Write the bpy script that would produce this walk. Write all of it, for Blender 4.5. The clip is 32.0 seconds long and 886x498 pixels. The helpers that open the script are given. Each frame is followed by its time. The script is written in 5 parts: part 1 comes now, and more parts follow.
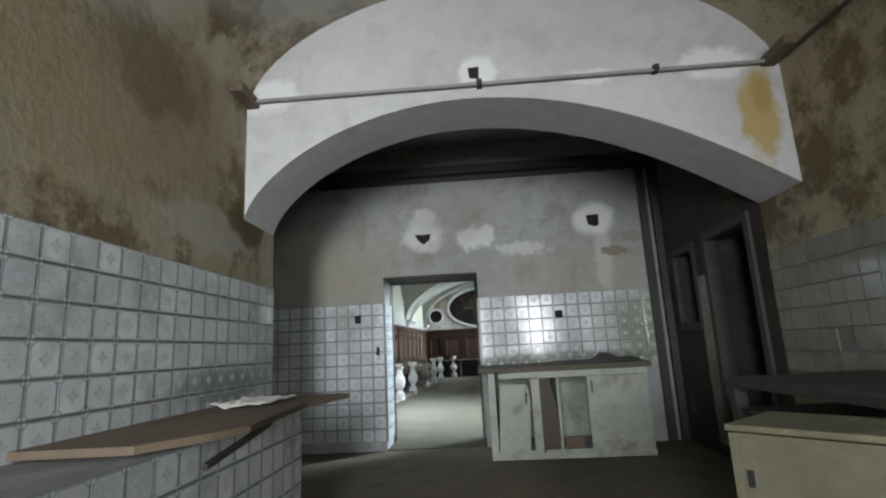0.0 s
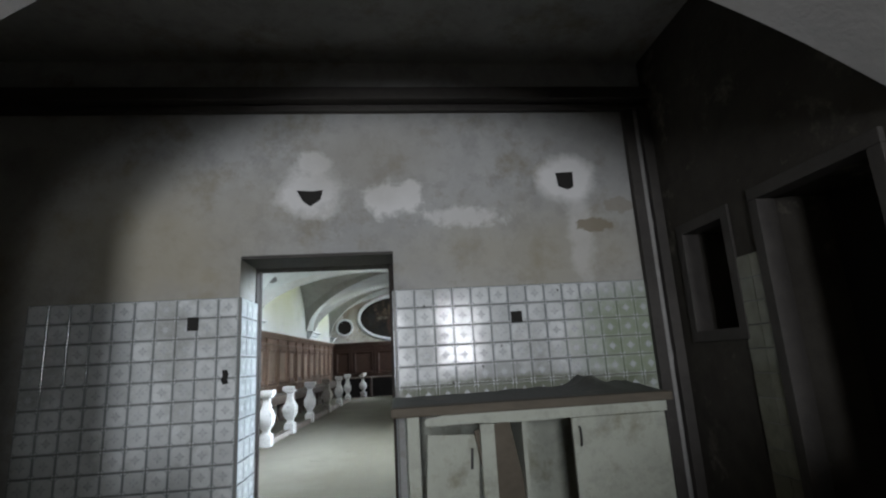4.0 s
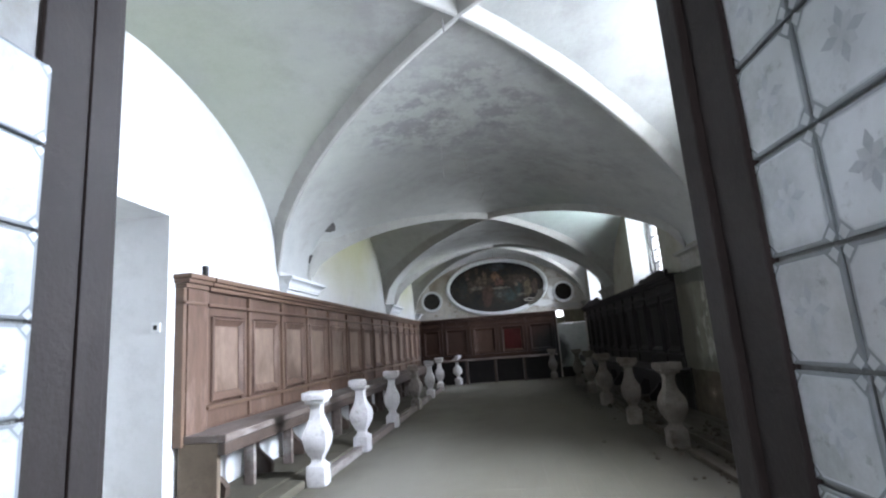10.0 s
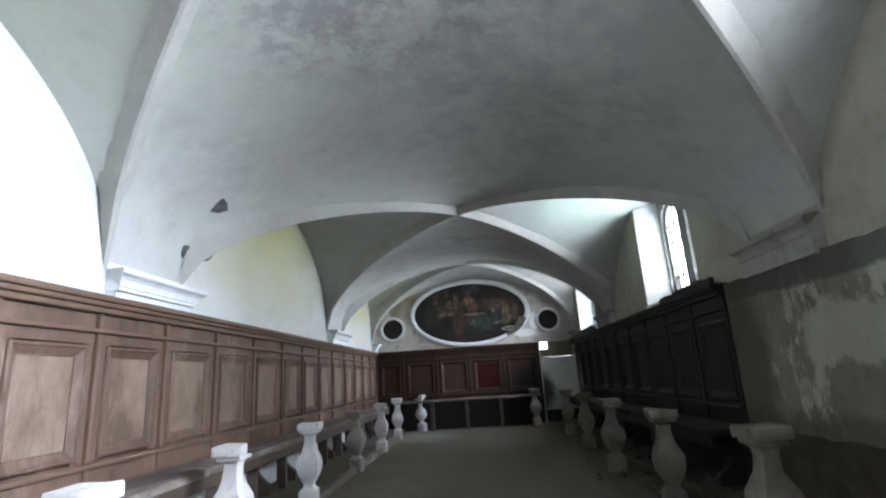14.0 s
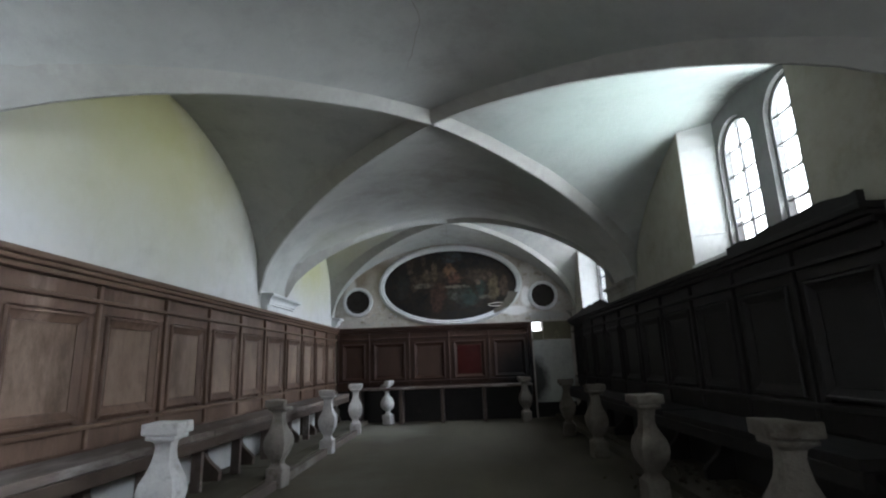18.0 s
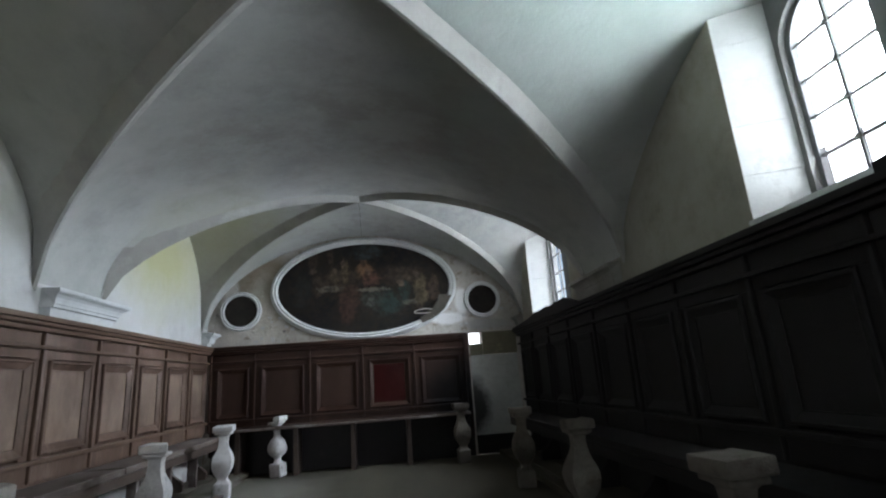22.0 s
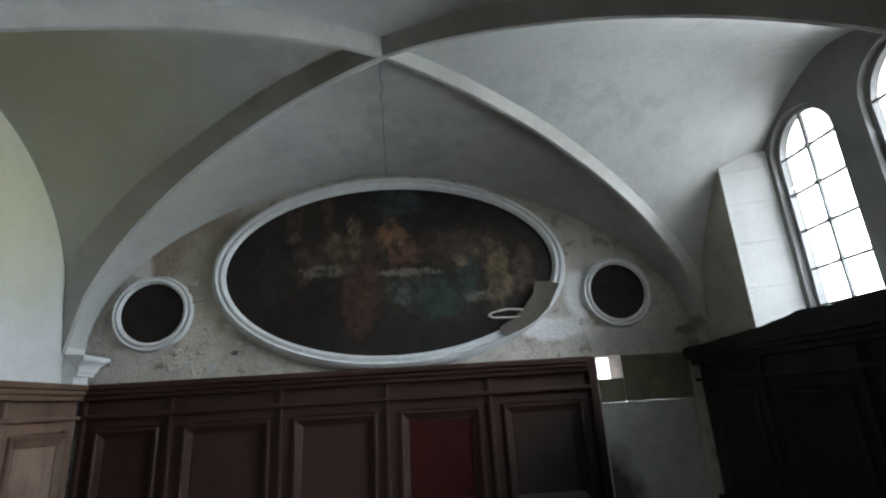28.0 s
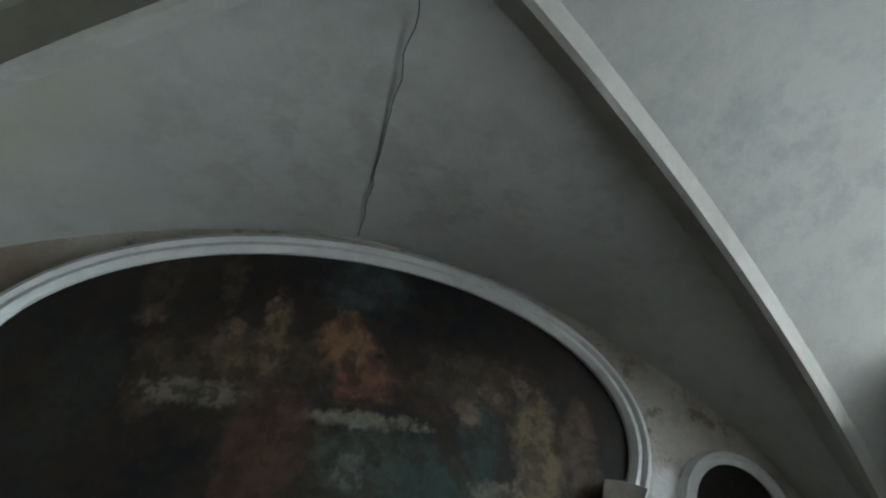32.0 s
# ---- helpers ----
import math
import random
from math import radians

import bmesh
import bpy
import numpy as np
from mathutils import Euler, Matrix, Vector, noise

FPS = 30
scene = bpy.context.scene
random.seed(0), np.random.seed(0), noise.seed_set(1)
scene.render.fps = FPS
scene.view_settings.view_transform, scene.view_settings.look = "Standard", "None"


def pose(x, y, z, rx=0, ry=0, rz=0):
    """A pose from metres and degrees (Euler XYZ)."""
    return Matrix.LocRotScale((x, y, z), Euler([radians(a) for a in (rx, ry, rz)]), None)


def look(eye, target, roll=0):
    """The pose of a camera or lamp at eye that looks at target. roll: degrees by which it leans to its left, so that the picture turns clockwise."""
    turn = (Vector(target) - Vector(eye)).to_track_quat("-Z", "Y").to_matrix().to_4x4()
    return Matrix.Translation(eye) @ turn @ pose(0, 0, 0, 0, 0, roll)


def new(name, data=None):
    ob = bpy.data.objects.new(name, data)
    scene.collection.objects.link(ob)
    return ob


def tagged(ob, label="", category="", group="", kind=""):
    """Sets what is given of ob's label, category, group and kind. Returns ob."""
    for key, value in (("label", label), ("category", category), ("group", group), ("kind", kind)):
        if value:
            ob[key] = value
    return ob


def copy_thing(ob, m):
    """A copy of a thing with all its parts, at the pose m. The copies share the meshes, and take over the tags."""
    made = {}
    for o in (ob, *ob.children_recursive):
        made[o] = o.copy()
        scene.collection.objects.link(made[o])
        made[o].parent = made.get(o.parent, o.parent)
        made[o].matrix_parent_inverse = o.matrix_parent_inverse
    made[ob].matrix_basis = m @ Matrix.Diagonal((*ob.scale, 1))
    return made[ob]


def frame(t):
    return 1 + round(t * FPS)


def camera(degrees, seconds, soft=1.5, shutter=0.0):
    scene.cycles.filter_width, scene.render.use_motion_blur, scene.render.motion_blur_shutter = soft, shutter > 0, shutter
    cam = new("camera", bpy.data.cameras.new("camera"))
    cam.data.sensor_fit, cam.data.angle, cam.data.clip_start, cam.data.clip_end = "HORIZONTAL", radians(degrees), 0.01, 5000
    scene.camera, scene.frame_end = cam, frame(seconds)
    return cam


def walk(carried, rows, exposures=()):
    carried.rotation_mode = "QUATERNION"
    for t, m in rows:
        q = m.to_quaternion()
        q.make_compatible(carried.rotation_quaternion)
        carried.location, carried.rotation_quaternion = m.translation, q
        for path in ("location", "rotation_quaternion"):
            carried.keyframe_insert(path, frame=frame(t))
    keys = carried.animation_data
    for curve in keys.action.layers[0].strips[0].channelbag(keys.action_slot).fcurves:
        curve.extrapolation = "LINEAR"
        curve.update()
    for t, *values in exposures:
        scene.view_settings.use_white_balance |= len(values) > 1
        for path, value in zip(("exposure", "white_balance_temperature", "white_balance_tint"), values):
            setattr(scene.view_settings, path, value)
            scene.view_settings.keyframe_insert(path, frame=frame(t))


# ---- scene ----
cam = camera(82.8, 32.0, 2.2)
PATH = [
    (0, (0.737, 0.637, 1.141), (0.508, 2.585, 1.534), -2.9),
    (0.5, (0.721, 0.907, 1.161), (0.423, 2.839, 1.583), -4.4),
    (1, (0.732, 1.213, 1.183), (0.4, 3.137, 1.62), -3.8),
    (1.5, (0.687, 1.534, 1.184), (0.493, 3.475, 1.628), -1.3),
    (2, (0.619, 1.817, 1.177), (0.373, 3.757, 1.597), -2.0),
    (2.5, (0.608, 2.123, 1.156), (0.233, 4.032, 1.622), -2.6),
    (3, (0.608, 2.3, 1.159), (0.448, 4.259, 1.532), -3.4),
    (3.5, (0.608, 2.601, 1.179), (0.724, 4.55, 1.61), -3.6),
    (5.5, (0.473, 3.738, 1.248), (0.439, 5.697, 1.647), -1.9),
    (6, (0.384, 4.029, 1.224), (0.222, 5.98, 1.637), -3.7),
    (6.5, (0.338, 4.354, 1.219), (0.066, 6.302, 1.586), -4.1),
    (7, (0.283, 4.659, 1.203), (0.163, 6.631, 1.515), -2.7),
    (7.5, (0.17, 4.95, 1.212), (-0.075, 6.909, 1.53), -3.3),
    (8, (0.109, 5.318, 1.205), (-0.336, 7.225, 1.611), -4.0),
    (8.5, (0.105, 5.585, 1.215), (-0.122, 7.543, 1.555), -3.1),
    (9, (0.015, 5.922, 1.239), (-0.07, 7.894, 1.564), -3.7),
    (9.5, (-0.022, 6.249, 1.229), (-0.164, 8.206, 1.612), -4.3),
    (10, (-0.029, 6.571, 1.22), (-0.247, 8.524, 1.592), -4.3),
    (10.5, (-0.054, 6.897, 1.215), (-0.063, 8.867, 1.559), -3.7),
    (11, (-0.078, 7.212, 1.214), (-0.053, 9.189, 1.514), -5.1),
    (11.5, (-0.05, 7.575, 1.221), (-0.188, 9.541, 1.558), -3.3),
    (12, (-0.057, 7.88, 1.234), (-0.236, 9.854, 1.494), -4.8),
    (12.5, (-0.103, 8.192, 1.264), (-0.125, 10.163, 1.607), -2.1),
    (13, (-0.151, 8.469, 1.27), (-0.151, 10.432, 1.649), -4.1),
    (13.5, (-0.097, 8.751, 1.274), (-0.194, 10.687, 1.767), -3.2),
    (15.5, (0.195, 9.752, 1.117), (0.063, 11.687, 1.606), -4.2),
    (16, (0.181, 10.061, 1.104), (-0.068, 11.995, 1.548), -1.4),
    (16.5, (0.166, 10.363, 1.107), (-0.019, 12.308, 1.537), -0.8),
    (17, (0.116, 10.709, 1.097), (-0.262, 12.625, 1.527), -1.2),
    (17.5, (0.101, 11.013, 1.134), (-0.065, 12.96, 1.561), -2.6),
    (18, (0.073, 11.28, 1.18), (0.001, 13.23, 1.622), -2.1),
    (18.5, (0.028, 11.537, 1.198), (-0.186, 13.469, 1.666), -3.8),
    (19, (0.003, 11.798, 1.208), (-0.164, 13.734, 1.682), -4.0),
    (19.5, (-0.008, 12.027, 1.209), (0.03, 13.972, 1.673), -3.2),
    (20, (-0.022, 12.301, 1.222), (0.058, 14.255, 1.642), -2.8),
    (20.5, (0.027, 12.617, 1.224), (0.115, 14.564, 1.672), -5.3),
    (21, (0.099, 12.915, 1.25), (0.242, 14.855, 1.716), -3.1),
    (21.5, (0.151, 13.275, 1.264), (0.415, 15.197, 1.748), -1.7),
    (22, (0.184, 13.673, 1.249), (0.408, 15.597, 1.746), -4.1),
    (22.5, (0.207, 14.111, 1.258), (0.206, 16.036, 1.801), -3.4),
    (23, (0.189, 14.487, 1.288), (0.352, 16.411, 1.81), -3.6),
    (23.5, (0.175, 14.808, 1.314), (0.408, 16.729, 1.818), -3.7),
    (24, (0.176, 15.166, 1.343), (0.318, 17.103, 1.823), -3.7),
    (24.5, (0.18, 15.513, 1.376), (0.373, 17.442, 1.869), -3.0),
    (26.5, (0.047, 16.968, 1.575), (0.258, 18.878, 2.128), -3.6),
    (27, (0.0, 17.303, 1.602), (0.161, 19.219, 2.152), -6.1),
    (27.5, (-0.013, 17.608, 1.634), (0.059, 19.522, 2.209), -4.0),
    (28, (-0.045, 17.94, 1.681), (0.086, 19.849, 2.263), -3.6),
    (28.5, (-0.115, 18.268, 1.742), (-0.068, 20.143, 2.436), -3.8),
    (29, (-0.113, 18.656, 1.824), (-0.132, 20.429, 2.748), 1.4),
    (29.5, (-0.184, 19.004, 1.908), (-0.095, 20.705, 2.955), 5.5),
    (30, (-0.281, 19.231, 1.997), (-0.12, 20.939, 3.026), 5.6),
    (30.5, (-0.274, 19.5, 2.098), (-0.037, 21.161, 3.187), 4.6),
    (31, (-0.269, 19.719, 2.17), (-0.01, 21.36, 3.283), 3.5),
    (31.5, (-0.263, 19.892, 2.213), (0.051, 21.53, 3.316), 3.3),
    (32, (-0.292, 20.003, 2.226), (0.081, 21.627, 3.331), 3.0),
]
walk(cam, [(t, look(eye, target, roll)) for t, eye, target, roll in PATH],
     [(0, 0.35, 6500, 11), (1, 0.3, 6500, 11), (2, 0.1, 6500, 12), (6, 0.05, 6450, 15), (8, -0.05, 6300, 18), (9, 0.0, 5850, 20), (9.8, 0.05, 6300, 23), (11, 0.15, 6300, 22), (12, 0.2, 6300, 22), (13.5, 0.15, 6300, 21), (16, -0.05, 6350, 19),
      (19, -0.4, 6450, 20), (23, -0.35, 6350, 19), (28, -0.5, 6500, 17), (30, -0.6, 6550, 13), (32, -0.65, 6550, 12)])

# ---- light ----
world = bpy.data.worlds.new("overcast_sky")
scene.world = world
world.use_nodes = True
wn = world.node_tree
sky = wn.nodes.new("ShaderNodeTexSky")
sky.sky_type = 'NISHITA'
sky.sun_disc = False
sky.sun_elevation, sky.sun_rotation = radians(42), radians(80)
wn.links.new(sky.outputs[0], wn.nodes["Background"].inputs[0])
wn.nodes["Background"].inputs[1].default_value = 0.12

sun_data = bpy.data.lights.new("sun", 'SUN')
sun_data.energy, sun_data.angle, sun_data.color = 0.8, radians(12), (1.0, 0.96, 0.9)
sun = new("sun", sun_data)
sun.matrix_basis = look((12, 16, 12), (0, 15, 0))


def area_light(name, eye, target, w, h, power, color, spread=180):
    data = bpy.data.lights.new(name, 'AREA')
    data.shape, data.size, data.size_y, data.energy, data.color = 'RECTANGLE', w, h, power, color
    data.spread = radians(spread)
    ob = new(name, data)
    ob.matrix_basis = look(eye, target)
    return ob


WINDOWS = ((10.15, 3.22), (15.58, 3.15), (20.64, 3.29))    # middle of each hall window, springing of its arched lights
for (yc, top), sky_power, spread, level_power, rise, fan, skew in zip(WINDOWS, (620, 8, 84), (98, 100, 88), (160, 100, 56), (0.55, 0.40, -0.06), (140, 134, 108), (-0.06, 0.0, 0.0)):
    # daylight just outside the panes: falling from the sky, and coming in level from the bright green outside
    area_light("window_skylight", (2.97, yc, 2.85), (1.97, yc + skew, 2.27), 1.45, 1.25, sky_power, (0.72, 0.88, 1.0), spread)
    area_light("window_daylight", (2.98, yc, 2.78), (1.98, yc, 2.78 + rise), 1.45, 1.2, level_power, (0.77, 0.92, 0.96), fan)
KM = pose(-0.78, 6.85, 0, 0, 0, 3.0)      # the kitchen's own axes, x along the door wall
for kx, aim, power, spread in ((0.55, 0.05, 60, 78), (2.85, 2.3, 24, 84)):
    area_light("kitchen_window_daylight", KM @ Vector((kx, -9.25, 1.75)), KM @ Vector((aim, 0, 1.75)), 0.9, 1.5, power, (0.90, 0.96, 1.0), spread)


# the white overcast sky beyond the hall windows
sky_mat = bpy.data.materials.new("overcast_glow")
sky_mat.use_nodes = True
sb = sky_mat.node_tree.nodes["Principled BSDF"]
sb.inputs["Base Color"].default_value = (0.02, 0.02, 0.02, 1)
sb.inputs["Emission Color"].default_value = (0.90, 0.96, 1.0, 1)
sb.inputs["Emission Strength"].default_value = 7.0
mesh = bpy.data.meshes.new("backdrop")
mesh.from_pydata([(5.2, 4.0, -0.15), (5.2, 26.0, -0.15), (5.2, 26.0, 9.0), (5.2, 4.0, 9.0)], [], [(0, 1, 2, 3)])
mesh.materials.append(sky_mat)
tagged(new("backdrop", mesh), "plain white overcast sky beyond the windows", "sky", kind="structure")


# ---- materials ----
def nodes_of(name):
    m = bpy.data.materials.new(name)
    m.use_nodes = True
    return m, m.node_tree, m.node_tree.nodes["Principled BSDF"]


def noise_node(nt, scale, detail=6.0, rough=0.6, vec=None):
    n = nt.nodes.new("ShaderNodeTexNoise")
    n.inputs["Scale"].default_value, n.inputs["Detail"].default_value, n.inputs["Roughness"].default_value = scale, detail, rough
    if vec is None:
        g = nt.nodes.get("place") or nt.nodes.new("ShaderNodeNewGeometry")
        g.name = "place"
        vec = g.outputs["Position"]
    nt.links.new(vec, n.inputs["Vector"])
    return n.outputs["Fac"]


def ramp(nt, fac, lo, hi):
    r = nt.nodes.new("ShaderNodeMapRange")
    r.inputs["From Min"].default_value, r.inputs["From Max"].default_value = lo, hi
    nt.links.new(fac, r.inputs["Value"])
    return r.outputs[0]


def mix(nt, fac, a, b):
    n = nt.nodes.new("ShaderNodeMix")
    n.data_type = 'RGBA'
    for sock, v in ((n.inputs[0], fac), (n.inputs[6], a), (n.inputs[7], b)):
        if isinstance(v, (int, float)):
            sock.default_value = v
        elif isinstance(v, tuple):
            sock.default_value = (*v, 1.0)
        else:
            nt.links.new(v, sock)
    return n.outputs[2]


def math_node(nt, op, a, b=None):
    n = nt.nodes.new("ShaderNodeMath")
    n.operation = op
    for sock, v in zip(n.inputs, (a, b)):
        if isinstance(v, (int, float)):
            sock.default_value = v
        elif v is not None:
            nt.links.new(v, sock)
    return n.outputs[0]


def add_bump(nt, bsdf, height, strength, dist=0.02):
    b = nt.nodes.new("ShaderNodeBump")
    b.inputs["Strength"].default_value, b.inputs["Distance"].default_value = strength, dist
    nt.links.new(height, b.inputs["Height"])
    nt.links.new(b.outputs[0], bsdf.inputs["Normal"])


def blob(nt, cx, cy, cz, rx, ry, rz, wobble=0.5, soft=0.35, grain=0.0):
    """A stain with a ragged edge: 1 inside an ellipsoid, 0 outside."""
    g = nt.nodes.get("place") or nt.nodes.new("ShaderNodeNewGeometry")
    g.name = "place"
    sub = nt.nodes.new("ShaderNodeVectorMath")
    sub.operation = 'SUBTRACT'
    sub.inputs[1].default_value = (cx, cy, cz)
    nt.links.new(g.outputs["Position"], sub.inputs[0])
    div = nt.nodes.new("ShaderNodeVectorMath")
    div.operation = 'DIVIDE'
    div.inputs[1].default_value = (rx, ry, rz)
    nt.links.new(sub.outputs[0], div.inputs[0])
    ln = nt.nodes.new("ShaderNodeVectorMath")
    ln.operation = 'LENGTH'
    nt.links.new(div.outputs[0], ln.inputs[0])
    d = math_node(nt, 'ADD', ln.outputs["Value"], math_node(nt, 'MULTIPLY', math_node(nt, 'SUBTRACT', noise_node(nt, 0.9 / min(max(rx, 0.05), max(rz, 0.05)), 6, 0.65), 0.5), wobble * 2))
    fac = ramp(nt, d, 1.0 + soft, 1.0 - soft)
    if grain:
        fac = math_node(nt, 'MULTIPLY', fac, ramp(nt, noise_node(nt, grain, 8, 0.72), 0.46, 0.58))
    return fac


def surface(name, a, b, rough=0.8, big=0.8, fine=14.0, stain=None, stain_at=(0.56, 0.68), bump=0.25, dist=0.01, stretch=None, metal=0.0,
            spots=(), spec=0.4, stain_scale=2.3, mottle=0.35):
    """Two tones over a wide and a fine noise, an optional stain tone, blobs (colour, amount, ellipsoid) and relief."""
    m, nt, bsdf = nodes_of(name)
    vec = None
    if stretch:
        g = nt.nodes.new("ShaderNodeNewGeometry")
        mp = nt.nodes.new("ShaderNodeMapping")
        mp.inputs["Scale"].default_value = stretch
        nt.links.new(g.outputs["Position"], mp.inputs["Vector"])
        vec = mp.outputs[0]
    n1, n2 = noise_node(nt, big, 6, 0.6, vec), noise_node(nt, fine, 5, 0.65, vec)
    f = math_node(nt, 'ADD', math_node(nt, 'MULTIPLY', ramp(nt, n1, 0.32, 0.68), 0.65), math_node(nt, 'MULTIPLY', ramp(nt, n2, 0.3, 0.7), 0.35))
    col = mix(nt, f, a, b)
    if stain:
        col = mix(nt, math_node(nt, 'MULTIPLY', ramp(nt, noise_node(nt, stain_scale, 8, 0.7, vec), *stain_at), 0.85), col, stain)
    if mottle:
        dk = tuple(c * 0.62 for c in a)
        col = mix(nt, math_node(nt, 'MULTIPLY', ramp(nt, noise_node(nt, big * 4.5, 8, 0.72, vec), 0.5, 0.72), mottle), col, dk)
    for tone, amount, ell in spots:
        col = mix(nt, math_node(nt, 'MULTIPLY', blob(nt, *ell), amount), col, tone)
    nt.links.new(col, bsdf.inputs["Base Color"])
    bsdf.inputs["Roughness"].default_value, bsdf.inputs["Metallic"].default_value = rough, metal
    bsdf.inputs["Specular IOR Level"].default_value = spec
    nt.links.new(math_node(nt, 'ADD', rough - 0.08, math_node(nt, 'MULTIPLY', n2, 0.16)), bsdf.inputs["Roughness"])
    add_bump(nt, bsdf, math_node(nt, 'ADD', n2, math_node(nt, 'MULTIPLY', noise_node(nt, fine * 4, 4, 0.6, vec), 0.5)), bump, dist)
    return m


M_VAULT = surface("limewashed_vault_plaster", (0.33, 0.33, 0.305), (0.45, 0.45, 0.425), 0.88, 0.45, 4.0, (0.30, 0.28, 0.25), (0.56, 0.76), 0.3, 0.012, stain_scale=0.9, mottle=0.4, spots=[
    ((0.15, 0.148, 0.155), 0.58, (-0.35, 11.65, 3.7, 1.05, 0.95, 0.8, 0.7, 0.4, 3.6)), ((0.22, 0.212, 0.21), 0.4, (0.5, 12.9, 3.6, 1.4, 1.4, 0.8, 0.8, 0.4, 2.4)),
    ((0.13, 0.125, 0.11), 0.7, (2.72, 15.3, 3.6, 0.16, 0.75, 0.14, 0.6, 0.4, 7.0)), ((0.24, 0.25, 0.25), 0.45, (1.3, 21.2, 3.7, 0.9, 0.7, 0.5, 0.8, 0.5, 4.0)), ((0.25, 0.24, 0.225), 0.5, (-0.3, 21.7, 3.8, 0.9, 0.5, 0.5, 0.8, 0.5, 4.0)),
    ((0.24, 0.23, 0.22), 0.5, (0.2, 9.6, 3.8, 1.4, 1.4, 0.8, 0.8, 0.5, 2.0)), ((0.27, 0.25, 0.22), 0.5, (-0.2, 18.2, 3.6, 1.6, 1.2, 0.8, 0.8, 0.5, 1.6)),
    # the green tints stand for greenish light thrown up from outside
    ((0.38, 0.42, 0.29), 0.5, (-2.4, 10.0, 3.6, 0.9, 2.0, 0.6, 0.9, 0.6)), ((0.36, 0.46, 0.40), 0.55, (1.6, 15.9, 3.6, 1.0, 1.5, 0.6, 0.9, 0.6)), ((0.38, 0.37, 0.22), 0.6, (-2.2, 20.6, 3.6, 0.8, 1.2, 0.6, 0.9, 0.6))])
M_RIB = surface("plaster_rib", (0.30, 0.29, 0.265), (0.41, 0.40, 0.368), 0.85, 0.7, 8.0, (0.46, 0.45, 0.41), (0.58, 0.75), 0.25)
M_HALLWALL = surface("white_limewash_wall", (0.50, 0.495, 0.475), (0.60, 0.595, 0.58), 0.88, 0.6, 7.0, (0.62, 0.61, 0.55), (0.60, 0.78), 0.22,
                     spots=[((0.36, 0.33, 0.13), 0.9, (-2.8, 15.2, 3.6, 0.6, 1.8, 0.5, 0.6, 0.6)), ((0.46, 0.44, 0.25), 0.7, (-2.8, 15.5, 3.05, 0.6, 1.9, 0.7, 0.7, 0.7)),
                            ((0.42, 0.40, 0.18), 0.8, (-2.8, 20.6, 3.2, 0.6, 1.3, 0.7, 0.6, 0.6))])
# yellowish wall, coloured darker because it is backlit by its own windows
M_EASTWALL = surface("backlit_yellowed_wall", (0.25, 0.235, 0.185), (0.36, 0.34, 0.285), 0.9, 0.7, 7.0, (0.22, 0.20, 0.14), (0.56, 0.74), 0.25, mottle=0.5, spec=0.2)
M_FARWALL = surface("worn_plaster_end_wall", (0.33, 0.295, 0.25), (0.52, 0.485, 0.44), 0.9, 2.2, 11.0, (0.22, 0.175, 0.125), (0.55, 0.62), 0.7, 0.02, stain_scale=5.5, mottle=0.6, spots=[((0.20, 0.155, 0.10), 0.75, (-2.0, 22.37, 3.15, 0.75, 0.4, 0.35, 0.6, 0.35)), ((0.60, 0.57, 0.52), 0.8, (-2.45, 22.37, 2.9, 0.12, 0.4, 0.3, 0.5, 0.25)), ((0.74, 0.74, 0.73), 0.9, (1.46, 22.37, 2.55, 0.12, 0.4, 0.22, 0.35, 0.2)), ((0.74, 0.74, 0.73), 0.8, (1.2, 22.37, 2.25, 0.3, 0.4, 0.10, 0.4, 0.2)), ((0.36, 0.35, 0.33), 0.8, (1.85, 22.37, 2.12, 0.4, 0.4, 0.09, 0.2, 0.15)), ((0.50, 0.46, 0.38), 0.6, (-1.9, 22.37, 2.6, 0.25, 0.4, 0.6, 0.6, 0.4))])
M_BARE = surface("bare_damp_plaster", (0.13, 0.122, 0.092), (0.225, 0.213, 0.165), 0.95, 0.9, 7.0, (0.36, 0.35, 0.30), (0.555, 0.59), 0.8, 0.03, stretch=(1, 1, 0.55), stain_scale=1.5, mottle=0.75, spec=0.1, spots=[
    ((0.075, 0.078, 0.068), 0.85, (2.46, 12.0, 1.88, 0.5, 3.2, 0.13, 0.45, 0.12)), ((0.09, 0.09, 0.078), 0.85, (2.46, 10.9, 1.80, 0.5, 0.9, 0.20, 0.5, 0.1)),
    ((0.07, 0.066, 0.05), 0.9, (2.46, 11.55, 1.40, 0.5, 0.035, 0.30, 0.35, 0.15)), ((0.06, 0.057, 0.045), 0.9, (2.46, 10.75, 1.55, 0.5, 0.03, 0.22, 0.35, 0.15)),
    ((0.33, 0.32, 0.27), 0.8, (2.46, 12.5, 1.38, 0.5, 0.55, 0.22, 0.7, 0.12)), ((0.36, 0.35, 0.30), 0.8, (2.46, 10.2, 1.35, 0.5, 0.35, 0.38, 0.6, 0.12)), ((0.34, 0.33, 0.28), 0.7, (2.46, 9.0, 1.45, 0.5, 0.7, 0.25, 0.6, 0.12)),
    ((0.07, 0.07, 0.055), 0.7, (2.46, 11.2, 0.72, 0.5, 2.8, 0.14, 0.6, 0.25)), ((0.07, 0.065, 0.05), 0.8, (2.46, 13.8, 1.2, 0.5, 0.35, 0.9, 0.4, 0.25))])
M_TORN = surface("grey_brown_torn_canvas", (0.075, 0.066, 0.054), (0.12, 0.108, 0.09), 0.9, 3.0, 20.0, None, bump=0.4, spec=0.1)
